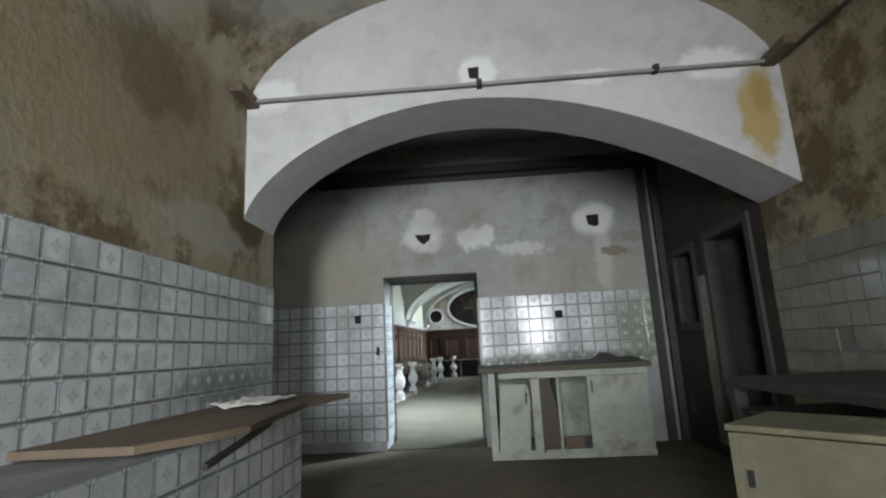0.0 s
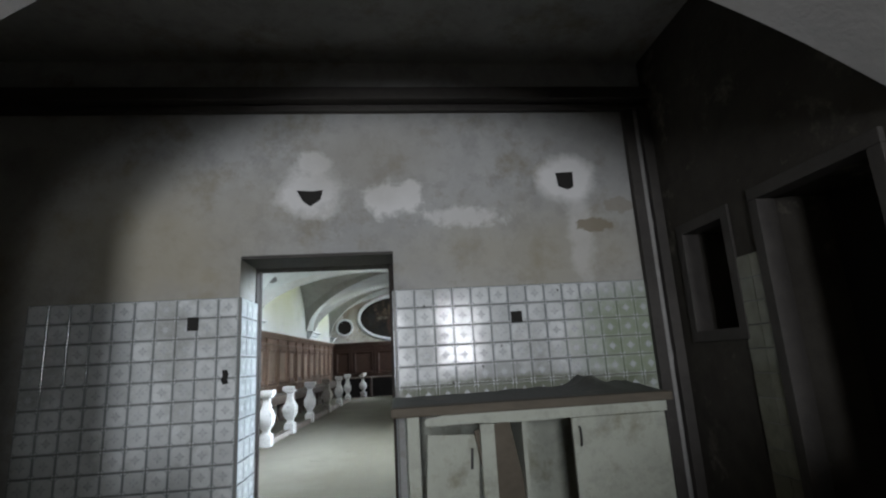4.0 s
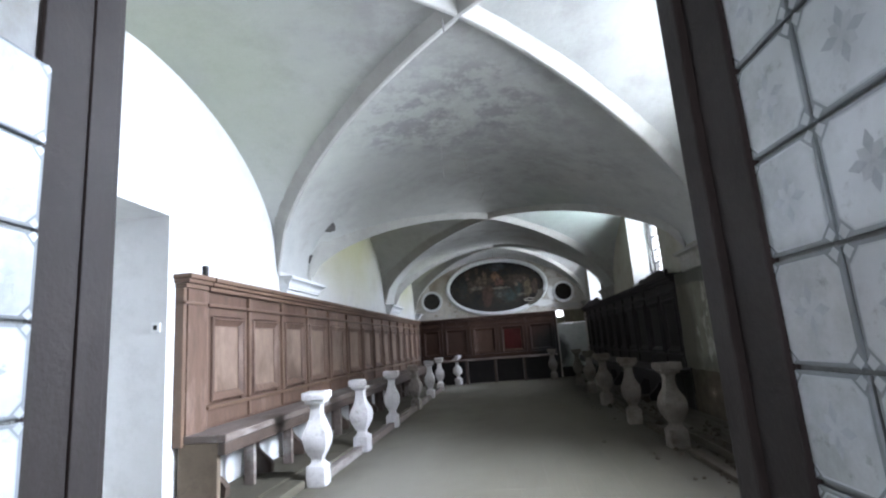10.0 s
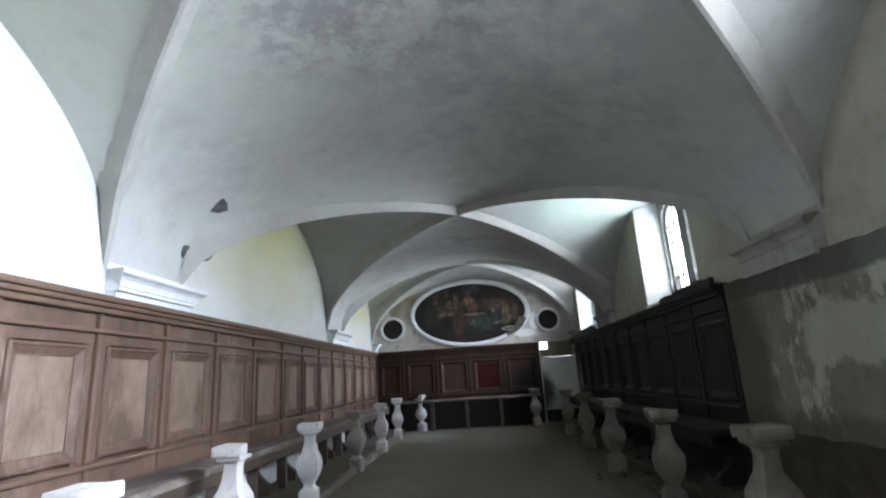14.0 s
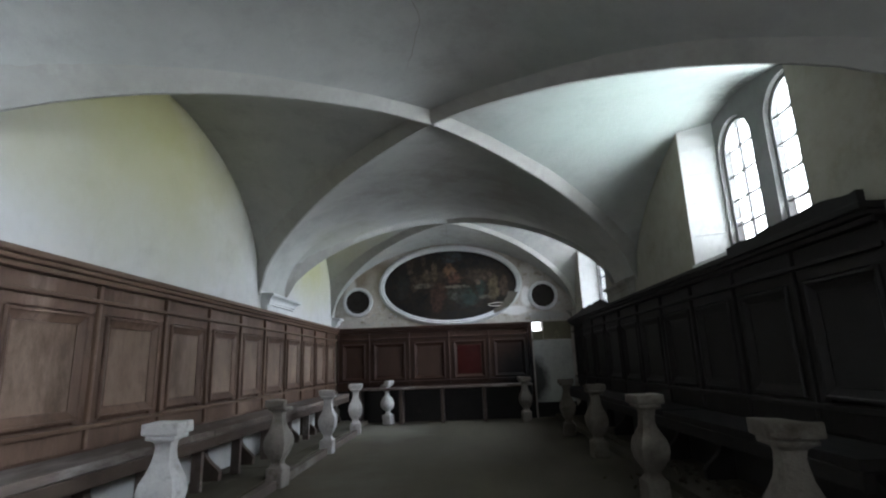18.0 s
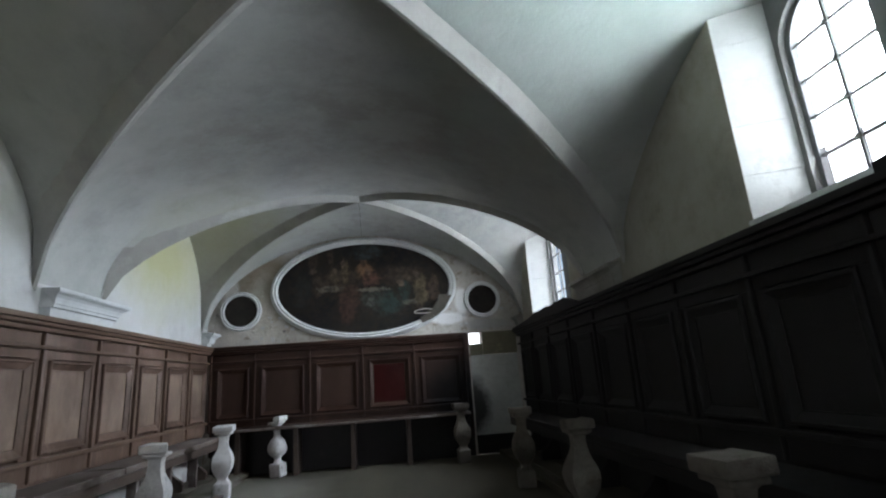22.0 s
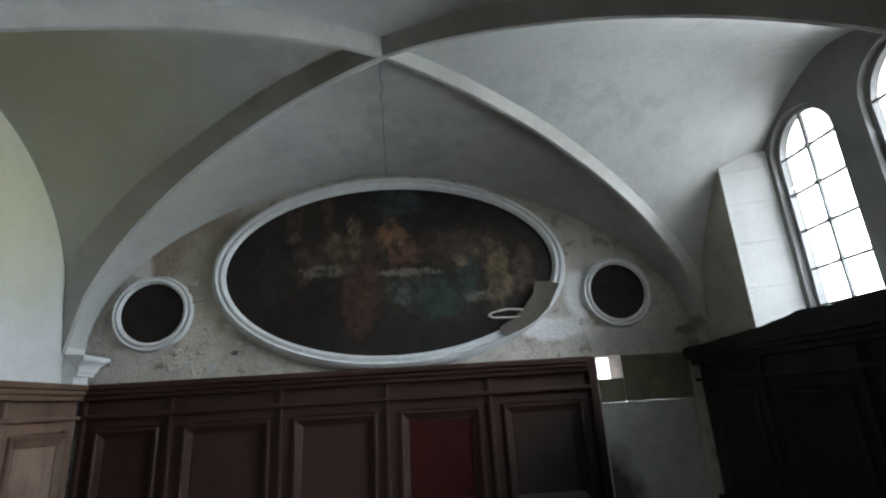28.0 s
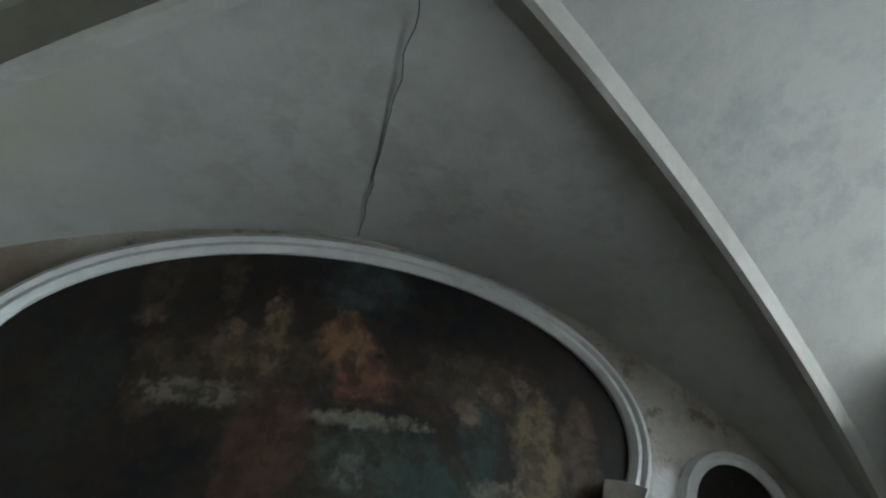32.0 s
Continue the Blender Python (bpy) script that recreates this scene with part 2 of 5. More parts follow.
M_RUBBLE = surface("brown_floor_rubble", (0.035, 0.028, 0.02), (0.085, 0.07, 0.052), 0.95, 6.0, 30.0, None, bump=0.4, spec=0.1)
M_TAN = surface("worn_tan_worktop_edge", (0.07, 0.058, 0.042), (0.12, 0.10, 0.075), 0.75, 2.0, 16.0, (0.08, 0.065, 0.045), (0.55, 0.68), 0.4, stretch=(0.3, 1, 1))
M_HOLE = surface("broken_masonry", (0.06, 0.056, 0.052), (0.19, 0.18, 0.17), 0.95, 6.0, 25.0, None, bump=0.9, dist=0.03, spec=0.1)
M_STONE = surface("weathered_white_stone", (0.43, 0.412, 0.392), (0.58, 0.56, 0.54), 0.88, 4.0, 26.0, (0.26, 0.235, 0.21), (0.55, 0.68), 0.7, 0.014, stain_scale=5.0, mottle=0.45)
M_STONEBROWN = surface("brown_stained_stone", (0.19, 0.168, 0.145), (0.30, 0.272, 0.245), 0.9, 4.0, 26.0, (0.13, 0.11, 0.09), (0.53, 0.68), 0.7, 0.014, stain_scale=5.0, mottle=0.5, spec=0.2)
# baluster stone again, with the shade below the windows put into the colour
M_STONESHADE = surface("shaded_side_stone", (0.115, 0.098, 0.08), (0.19, 0.168, 0.142), 0.92, 4.0, 26.0, (0.085, 0.07, 0.053), (0.54, 0.68), 0.7, 0.014, stain_scale=5.0, mottle=0.5, spec=0.2)
M_SCREEN = surface("grey_stone_screen", (0.12, 0.12, 0.112), (0.20, 0.197, 0.185), 0.85, 2.0, 18.0, (0.14, 0.135, 0.12), (0.56, 0.7), 0.3)
M_JAMB = surface("stone_window_jamb", (0.58, 0.58, 0.56), (0.70, 0.70, 0.68), 0.85, 2.0, 18.0, (0.45, 0.44, 0.42), (0.6, 0.72), 0.3)
M_STUCCO = surface("white_stucco_moulding", (0.54, 0.55, 0.54), (0.64, 0.65, 0.64), 0.8, 2.0, 16.0, (0.50, 0.50, 0.48), (0.62, 0.76), 0.25)
# the white stucco darkened to carry the shade on the window wall
M_STUCCOSHADE = surface("shaded_stucco_moulding", (0.22, 0.21, 0.185), (0.32, 0.31, 0.28), 0.85, 2.0, 16.0, (0.13, 0.12, 0.095), (0.55, 0.7), 0.3, spec=0.2)
# floor spots: dark right side, pale pools painted where window light falls
M_FLOOR = surface("worn_grey_plank_floor", (0.042, 0.035, 0.021), (0.080, 0.068, 0.044), 0.85, 0.6, 9.0, (0.055, 0.046, 0.03), (0.53, 0.72), 0.3, stretch=(1, 0.25, 1), spots=[
    ((0.038, 0.030, 0.019), 0.92, (2.0, 13.5, 0.0, 0.8, 5.5, 0.6, 0.6, 0.35)), ((0.17, 0.155, 0.13), 0.6, (-1.25, 12.0, 0.0, 0.6, 4.0, 0.6, 0.7, 0.6)), ((0.12, 0.107, 0.08), 0.45, (-0.5, 12.5, 0.0, 0.9, 5.0, 0.6, 0.6, 0.6)), ((0.19, 0.175, 0.145), 0.6, (-1.5, 20.8, 0.0, 0.7, 0.9, 0.6, 0.6, 0.5))])
M_KFLOOR = surface("brown_kitchen_floor", (0.115, 0.095, 0.065), (0.17, 0.145, 0.10), 0.85, 1.2, 14.0, (0.07, 0.06, 0.045), (0.55, 0.7), 0.4)
M_WOOD = surface("walnut_panelling", (0.058, 0.031, 0.020), (0.140, 0.084, 0.058), 0.6, 1.4, 16.0, (0.26, 0.18, 0.14), (0.53, 0.74), 0.35, 0.006, stretch=(1, 1, 0.3), spec=0.3, stain_scale=1.9, mottle=0.85)
M_FIELD = surface("bleached_panel_field", (0.12, 0.077, 0.054), (0.25, 0.172, 0.128), 0.65, 1.7, 14.0, (0.056, 0.033, 0.021), (0.47, 0.62), 0.3, 0.006, stretch=(1, 1, 0.45), spec=0.25, stain_scale=1.7, mottle=0.5)
M_WOODDK = surface("dark_walnut_trim", (0.075, 0.042, 0.027), (0.13, 0.078, 0.05), 0.5, 2.0, 18.0, (0.19, 0.125, 0.085), (0.58, 0.75), 0.2, 0.006, spec=0.35)
DARKCORNER = [((0.006, 0.005, 0.005), 0.95, (1.25, 22.3, 0.95, 0.62, 0.5, 0.55, 0.5, 0.5))]     # black patch low in the right corner of the end panelling
M_WOODFAR = surface("dark_red_brown_panelling", (0.026, 0.012, 0.008), (0.052, 0.025, 0.016), 0.5, 1.5, 15.0, (0.078, 0.040, 0.027), (0.58, 0.74), 0.2, 0.006, stretch=(1, 1, 0.3), spec=0.2, spots=DARKCORNER)
M_RED = surface("red_stained_panel", (0.024, 0.004, 0.003), (0.045, 0.006, 0.005), 0.8, 2.0, 18.0, (0.035, 0.012, 0.009), (0.52, 0.68), 0.2, 0.006, spec=0.1, spots=DARKCORNER)
# dark wood taken down to near black to carry the shade
M_SHADEWOOD = surface("backlit_dark_panelling", (0.010, 0.008, 0.008), (0.018, 0.015, 0.014), 0.65, 1.5, 15.0, (0.028, 0.023, 0.02), (0.6, 0.75), 0.2, 0.006, spec=0.3)
M_BENCH = surface("dusty_bench_wood", (0.075, 0.053, 0.043), (0.15, 0.118, 0.10), 0.7, 1.5, 14.0, (0.33, 0.30, 0.275), (0.52, 0.7), 0.3, stretch=(1, 0.3, 1))
M_BRACKET = surface("dark_bracket_wood", (0.04, 0.027, 0.02), (0.075, 0.05, 0.036), 0.55, 3.0, 20.0, None, bump=0.2)
PALE, CHIP = (0.66, 0.65, 0.64), (0.22, 0.19, 0.14)
M_KPLASTER = surface("grey_kitchen_plaster", (0.27, 0.268, 0.26), (0.40, 0.40, 0.39), 0.9, 0.9, 7.0, (0.21, 0.19, 0.145), (0.52, 0.68), 0.3, 0.012, mottle=0.55, spots=[
    ((0.34, 0.30, 0.21), 0.6, (-1.6, 6.85, 2.15, 0.9, 0.5, 0.55, 0.8, 0.6)), ((0.36, 0.33, 0.25), 0.5, (1.7, 6.95, 2.0, 1.0, 0.5, 0.35, 0.8, 0.6)),
    (PALE, 0.85, (-0.24, 6.88, 2.60, 0.25, 0.4, 0.20, 0.9, 0.3)), (PALE, 0.75, (-0.22, 6.88, 2.85, 0.14, 0.4, 0.10, 0.65, 0.17)),
    (PALE, 0.9, (0.44, 6.91, 2.52, 0.22, 0.4, 0.16, 1.2, 0.2)), (PALE, 0.6, (1.0, 6.95, 2.36, 0.30, 0.4, 0.08, 1.3, 0.3)),
    (PALE, 0.9, (1.91, 6.99, 2.68, 0.24, 0.4, 0.20, 0.55, 0.25)), (PALE, 0.4, (2.0, 7.0, 2.2, 0.10, 0.4, 0.45, 0.75, 0.33)),
    (CHIP, 0.9, (2.12, 7.0, 2.25, 0.17, 0.4, 0.06, 0.90, 0.06)), (CHIP, 0.5, (2.36, 7.02, 2.42, 0.13, 0.4, 0.07, 0.90, 0.06)), ((0.30, 0.28, 0.24), 0.5, (0.25, 6.9, 2.85, 0.5, 0.4, 0.3, 0.5, 0.5))])
# kitchen plaster darkened: the unlit right side is put into the colour
M_KDARK = surface("shaded_side_wall", (0.036, 0.032, 0.027), (0.075, 0.068, 0.058), 0.92, 1.0, 7.0, (0.15, 0.138, 0.112), (0.58, 0.68), 0.4, 0.012, spec=0.15)
M_KARCH = surface("white_arch_plaster", (0.39, 0.38, 0.37), (0.53, 0.52, 0.51), 0.9, 0.8, 7.0, (0.38, 0.36, 0.33), (0.58, 0.74), 0.3, 0.012, spots=[
    ((0.36, 0.26, 0.09), 0.9, (2.66, 4.25, 2.70, 0.13, 0.6, 0.36, 0.8, 0.2)), ((0.30, 0.20, 0.06), 0.7, (2.70, 4.25, 2.85, 0.07, 0.6, 0.14, 0.8, 0.2)), (PALE, 0.9, (0.66, 4.1, 3.23, 0.14, 0.4, 0.13, 0.65, 0.17)),
    (PALE, 0.9, (-1.0, 4.05, 3.15, 0.22, 0.4, 0.15, 0.75, 0.22)), (PALE, 0.9, (2.4, 4.25, 3.12, 0.25, 0.4, 0.13, 0.75, 0.22)), (PALE, 0.6, (1.5, 4.2, 3.1, 0.2, 0.4, 0.06, 0.75, 0.22))])
M_KOCHRE = surface("flaking_ochre_plaster", (0.24, 0.20, 0.125), (0.40, 0.355, 0.26), 0.92, 0.8, 5.0, (0.10, 0.066, 0.028), (0.50, 0.58), 0.5, 0.015, stain_scale=1.3, mottle=0.7, spots=[
    ((0.36, 0.345, 0.31), 0.75, (-1.0, 2.2, 3.2, 0.7, 0.9, 0.45, 0.8, 0.2)), ((0.34, 0.32, 0.27), 0.8, (-1.2, 3.6, 1.98, 0.4, 0.55, 0.16, 0.7, 0.12)), ((0.37, 0.35, 0.30), 0.7, (-1.2, 1.4, 2.5, 0.5, 0.6, 0.22, 0.8, 0.15)),
    ((0.22, 0.17, 0.085), 0.5, (-1.2, 2.9, 2.55, 0.6, 1.2, 0.5, 1.4, 0.3)), ((0.11, 0.078, 0.035), 0.6, (-1.1, 3.0, 2.75, 0.5, 0.4, 0.25, 1.5, 0.3)), ((0.10, 0.07, 0.03), 0.85, (-1.2, 4.15, 2.15, 0.4, 0.3, 0.16, 0.8, 0.15)), ((0.33, 0.33, 0.31), 0.6, (-0.4, 3.2, 3.7, 0.6, 1.0, 0.5, 0.8, 0.3))])
M_GROUT = surface("old_tile_bed", (0.12, 0.12, 0.112), (0.25, 0.25, 0.235), 0.9, 4.0, 30.0, None, bump=0.5)
M_LINTEL = surface("dark_lintel_wood", (0.035, 0.031, 0.028), (0.065, 0.058, 0.052), 0.7, 1.5, 12.0, None, bump=0.3)
M_DOORFRAME = surface("dark_brown_door_frame", (0.020, 0.015, 0.013), (0.040, 0.030, 0.026), 0.7, 2.0, 16.0, (0.055, 0.043, 0.036), (0.62, 0.74), 0.2, spec=0.2)
M_CABINET = surface("chipped_cream_paint", (0.29, 0.30, 0.25), (0.40, 0.415, 0.355), 0.6, 1.6, 12.0, (0.18, 0.175, 0.12), (0.53, 0.66), 0.35, stain_scale=3.0, mottle=0.6)
M_CABTOP = surface("dark_worktop", (0.05, 0.052, 0.045), (0.09, 0.09, 0.08), 0.6, 2.0, 18.0, (0.15, 0.14, 0.11), (0.58, 0.7), 0.4)
M_BOARD = surface("worn_plank", (0.10, 0.07, 0.045), (0.17, 0.125, 0.085), 0.7, 2.0, 18.0, (0.08, 0.055, 0.04), (0.55, 0.7), 0.4, stretch=(1, 0.3, 1))
# near black, also fills openings and holes in place of their shade
M_DARK = surface("near_black", (0.012, 0.011, 0.010), (0.022, 0.02, 0.018), 0.9, 2.0, 12.0, None, bump=0.1)
M_BLACKPAINT = surface("blackened_roundel", (0.016, 0.014, 0.012), (0.034, 0.028, 0.024), 0.85, 3.0, 20.0, (0.06, 0.045, 0.03), (0.58, 0.72), 0.1, spec=0.08)
M_IRON = surface("dark_iron", (0.04, 0.04, 0.042), (0.08, 0.075, 0.07), 0.6, 5.0, 30.0, None, bump=0.2, metal=0.7)
M_PIPE = surface("grey_painted_pipe", (0.20, 0.19, 0.18), (0.32, 0.31, 0.30), 0.6, 3.0, 20.0, (0.12, 0.09, 0.06), (0.56, 0.68), 0.3)
M_PALEDOOR = surface("pale_painted_door", (0.36, 0.37, 0.34), (0.48, 0.49, 0.46), 0.7, 1.5, 12.0, (0.24, 0.23, 0.19), (0.58, 0.7), 0.25, spots=[((0.02, 0.018, 0.016), 0.9, (1.50, 22.4, 0.75, 0.26, 0.5, 0.42, 0.7, 0.35))])
M_BOX = surface("yellowed_cream_panel", (0.11, 0.10, 0.063), (0.18, 0.168, 0.11), 0.8, 2.0, 14.0, (0.27, 0.25, 0.15), (0.55, 0.68), 0.3)
M_PAPER = surface("crumpled_paper", (0.60, 0.58, 0.52), (0.72, 0.70, 0.65), 0.9, 6.0, 30.0, None, bump=0.3)
M_WHITEPLASTIC = surface("white_plastic", (0.62, 0.62, 0.60), (0.70, 0.70, 0.68), 0.4, 6.0, 30.0, None, bump=0.05)
M_BARS = surface("grey_window_bar", (0.14, 0.14, 0.14), (0.20, 0.20, 0.195), 0.6, 5.0, 30.0, None, bump=0.1)

M_GLASS, gnt, gb = nodes_of("old_window_glass")
gb.inputs["Base Color"].default_value = (0.95, 0.97, 0.96, 1)
gb.inputs["Roughness"].default_value = 0.08
gb.inputs["Transmission Weight"].default_value = 1.0
gb.inputs["IOR"].default_value = 1.12

# glazed tile: pale glaze with faint crazing, tone varied tile by tile, grime in patches
def glaze(name, low, high):
    m, tnt, tb = nodes_of(name)
    oi = tnt.nodes.new("ShaderNodeObjectInfo")
    tone = mix(tnt, ramp(tnt, noise_node(tnt, 9.0, 5), 0.3, 0.7), low, high)
    tone = mix(tnt, math_node(tnt, 'MULTIPLY', ramp(tnt, oi.outputs["Random"], 0.3, 1.0), 0.5), tone, tuple(c * 0.72 for c in low))
    tone = mix(tnt, math_node(tnt, 'MULTIPLY', ramp(tnt, oi.outputs["Random"], 0.06, 0.04), 0.3), tone, (0.25, 0.245, 0.23))
    tone = mix(tnt, math_node(tnt, 'MULTIPLY', ramp(tnt, noise_node(tnt, 1.7, 8, 0.72), 0.5, 0.66), 0.55), tone, (0.20, 0.20, 0.175))
    tone = mix(tnt, math_node(tnt, 'MULTIPLY', ramp(tnt, noise_node(tnt, 28.0, 6, 0.7), 0.60, 0.72), 0.45), tone, (0.14, 0.135, 0.115))
    for spot, amount, ell in (((0.20, 0.25, 0.14), 0.75, (2.35, 7.05, 1.25, 0.45, 0.5, 0.4, 0.7, 0.4)), ((0.12, 0.13, 0.085), 0.85, (1.35, 6.95, 0.96, 1.1, 0.5, 0.09, 0.6, 0.3)), ((0.13, 0.15, 0.14), 0.75, (-1.13, 3.85, 0.98, 0.4, 0.55, 0.14, 0.7, 0.4)), ((0.28, 0.29, 0.28), 0.7, (1.2, 6.95, 1.10, 0.22, 0.5, 0.06, 0.6, 0.2))):
        tone = mix(tnt, math_node(tnt, 'MULTIPLY', blob(tnt, *ell), amount), tone, spot)
    tnt.links.new(tone, tb.inputs["Base Color"])
    tnt.links.new(math_node(tnt, 'ADD', 0.02, math_node(tnt, 'MULTIPLY', noise_node(tnt, 6.0, 5), 0.2)), tb.inputs["Roughness"])
    add_bump(tnt, tb, noise_node(tnt, 5.0, 2), 0.06, 0.01)
    return m


M_TILE = glaze("glazed_grey_white_tile", (0.25, 0.27, 0.275), (0.34, 0.36, 0.365))
# darker glaze for the right wall, its shade mixed into the tone
M_TILEOLIVE = glaze("shaded_olive_tile", (0.15, 0.15, 0.115), (0.23, 0.23, 0.18))
M_PANEL = glaze("glazed_white_tile_panel", (0.54, 0.56, 0.56), (0.68, 0.695, 0.695))
M_MOTIF = surface("grey_blue_tile_print", (0.33, 0.345, 0.36), (0.46, 0.475, 0.49), 0.35, 12.0, 40.0, None, bump=0.05)
M_LINE = surface("grey_tile_line", (0.40, 0.42, 0.425), (0.52, 0.535, 0.535), 0.35, 12.0, 40.0, None, bump=0.05)

# the oval canvas: a dark, cracked oil painting with dim, soft patches of colour, no figures
M_CANVAS, cnt, cb = nodes_of("dark_oil_canvas")
paint = mix(cnt, ramp(cnt, noise_node(cnt, 1.6, 6, 0.6), 0.35, 0.7), (0.008, 0.008, 0.010), (0.026, 0.021, 0.017))
paint = mix(cnt, math_node(cnt, 'MULTIPLY', math_node(cnt, 'MULTIPLY', ramp(cnt, noise_node(cnt, 7.0, 6, 0.65), 0.46, 0.62), blob(cnt, -0.1, 22.33, 2.85, 1.15, 0.5, 0.42, 0.6, 0.6)), 0.75), paint, (0.060, 0.036, 0.022))


def dab(tone, amount, px, pz, rx, rz, soft=0.27):
    global paint
    paint = mix(cnt, math_node(cnt, 'MULTIPLY', blob(cnt, px, 22.33, pz, rx, 0.5, rz, 1.15, soft), amount), paint, tuple(1.25 * (0.7 * c + 0.3 * sum(tone) / 3) for c in tone))


GREYGREEN, OCHRE, RUST, TEAL, CREAM, FLESH, UMBER = (0.032, 0.046, 0.046), (0.105, 0.067, 0.026), (0.070, 0.029, 0.014), (0.020, 0.042, 0.034), (0.17, 0.15, 0.105), (0.16, 0.092, 0.052), (0.058, 0.037, 0.021)
dab(GREYGREEN, 0.8, -0.16, 3.50, 0.20, 0.17)              # pale gap of sky at the top
dab(UMBER, 0.7, -1.09, 3.38, 0.07, 0.26)                  # dim upright shafts
dab(UMBER, 0.7, -0.79, 3.47, 0.05, 0.22)
dab(UMBER, 0.8, 0.44, 3.06, 0.30, 0.15)
dab(UMBER, 0.8, -0.62, 3.00, 0.34, 0.20)
dab((0.022, 0.024, 0.021), 0.8, -1.27, 2.85, 0.15, 0.24)
dab(UMBER, 0.8, -1.00, 2.92, 0.09, 0.22)
dab(CREAM, 0.48, -0.84, 2.86, 0.20, 0.05)                 # small pale table
dab(OCHRE, 0.75, -0.55, 3.16, 0.07, 0.19)
dab(OCHRE, 0.55, -0.73, 3.05, 0.07, 0.15)
dab((0.17, 0.075, 0.022), 0.85, -0.20, 3.18, 0.14, 0.13)  # warm glow, red below it
dab((0.12, 0.042, 0.020), 0.9, -0.10, 3.00, 0.13, 0.14)
dab(FLESH, 0.7, -0.16, 3.13, 0.045, 0.055)
dab((0.036, 0.046, 0.034), 0.9, -0.06, 2.64, 0.21, 0.17)  # cloth hanging from the long table
dab(CREAM, 0.65, -0.08, 2.82, 0.28, 0.036, 0.3)
dab((0.10, 0.10, 0.085), 0.6, -0.12, 2.62, 0.06, 0.09)
dab((0.062, 0.025, 0.014), 0.9, -0.50, 2.58, 0.16, 0.26)
dab(RUST, 0.8, -0.41, 2.78, 0.09, 0.16)
dab(TEAL, 0.9, 0.20, 2.55, 0.20, 0.19)
dab(TEAL, 0.9, 0.47, 2.76, 0.09, 0.19)
dab((0.115, 0.078, 0.032), 0.85, 0.74, 2.78, 0.12, 0.25)
dab((0.085, 0.045, 0.024), 0.8, 0.98, 2.80, 0.09, 0.22)
dab(CREAM, 0.45, 0.54, 2.57, 0.12, 0.045)
dab(FLESH, 0.7, 0.41, 2.91, 0.06, 0.055)
dab(FLESH, 0.6, 0.69, 3.06, 0.05, 0.05)
dab(FLESH, 0.5, 0.52, 3.02, 0.05, 0.05)
dab(FLESH, 0.5, -0.72, 3.17, 0.04, 0.05)
dab(FLESH, 0.6, -0.58, 3.30, 0.035, 0.06)
dab(FLESH, 0.4, -1.08, 3.18, 0.045, 0.05)
paint = mix(cnt, math_node(cnt, 'MULTIPLY', ramp(cnt, noise_node(cnt, 9.0, 4, 0.6), 0.50, 0.56), 0.55), paint, (0.026, 0.018, 0.011))     # dark folds and gaps between the patches
streak = ramp(cnt, noise_node(cnt, 13.0, 8, 0.75), 0.42, 0.60)
paint = mix(cnt, math_node(cnt, 'MULTIPLY', streak, 0.5), paint, (0.014, 0.012, 0.011))
cnt.links.new(paint, cb.inputs["Base Color"])
cb.inputs["Roughness"].default_value = 0.6
cb.inputs["Specular IOR Level"].default_value = 0.15
add_bump(cnt, cb, noise_node(cnt, 40.0, 4), 0.15, 0.004)


# ---- mesh helpers ----
def part(name, bm, material, parent=None, label="", m=None):
    mesh = bpy.data.meshes.new(name)
    bmesh.ops.recalc_face_normals(bm, faces=bm.faces)
    bm.to_mesh(mesh)
    bm.free()
    for mt in (material if isinstance(material, (list, tuple)) else [material]):
        mesh.materials.append(mt)
    ob = new(name, mesh)
    if parent:
        ob.parent = parent
    if m is not None:
        ob.matrix_basis = m
    if label:
        ob["label"] = label
    return ob


def thing(name, label, category, m=None, group="", kind=""):
    ob = new(name)
    if m is not None:
        ob.matrix_basis = m
    return tagged(ob, label, category, group, kind)


def box(bm, x0, x1, y0, y1, z0, z1, bevel=0.0, slot=0):
    g = bmesh.ops.create_cube(bm, size=1.0)
    for v in g["verts"]:
        v.co = Vector(((x0 + x1) / 2 + v.co.x * (x1 - x0), (y0 + y1) / 2 + v.co.y * (y1 - y0), (z0 + z1) / 2 + v.co.z * (z1 - z0)))
    faces = {f for v in g["verts"] for f in v.link_faces}
    for f in faces:
        f.material_index = slot
    if bevel:
        edges = {e for v in g["verts"] for e in v.link_edges}
        bmesh.ops.bevel(bm, geom=list(edges), offset=bevel, segments=2, affect='EDGES', profile=0.6)
    return bm


def cube(x0, x1, y0, y1, z0, z1, bevel=0.0):
    return box(bmesh.new(), x0, x1, y0, y1, z0, z1, bevel)


def prism(bm, pts, axis, a, b, slot=0):
    """A polygon in the two other axes, pushed from a to b along the axis."""
    def at(p, w):
        return {"x": (w, p[0], p[1]), "y": (p[0], w, p[1]), "z": (p[0], p[1], w)}[axis]
    lo, hi = [bm.verts.new(at(p, a)) for p in pts], [bm.verts.new(at(p, b)) for p in pts]
    fs = [bm.faces.new(lo), bm.faces.new(hi)]
    n = len(pts)
    for i in range(n):
        fs.append(bm.faces.new((lo[i], lo[(i + 1) % n], hi[(i + 1) % n], hi[i])))
    for f in fs:
        f.material_index = slot
    return bm


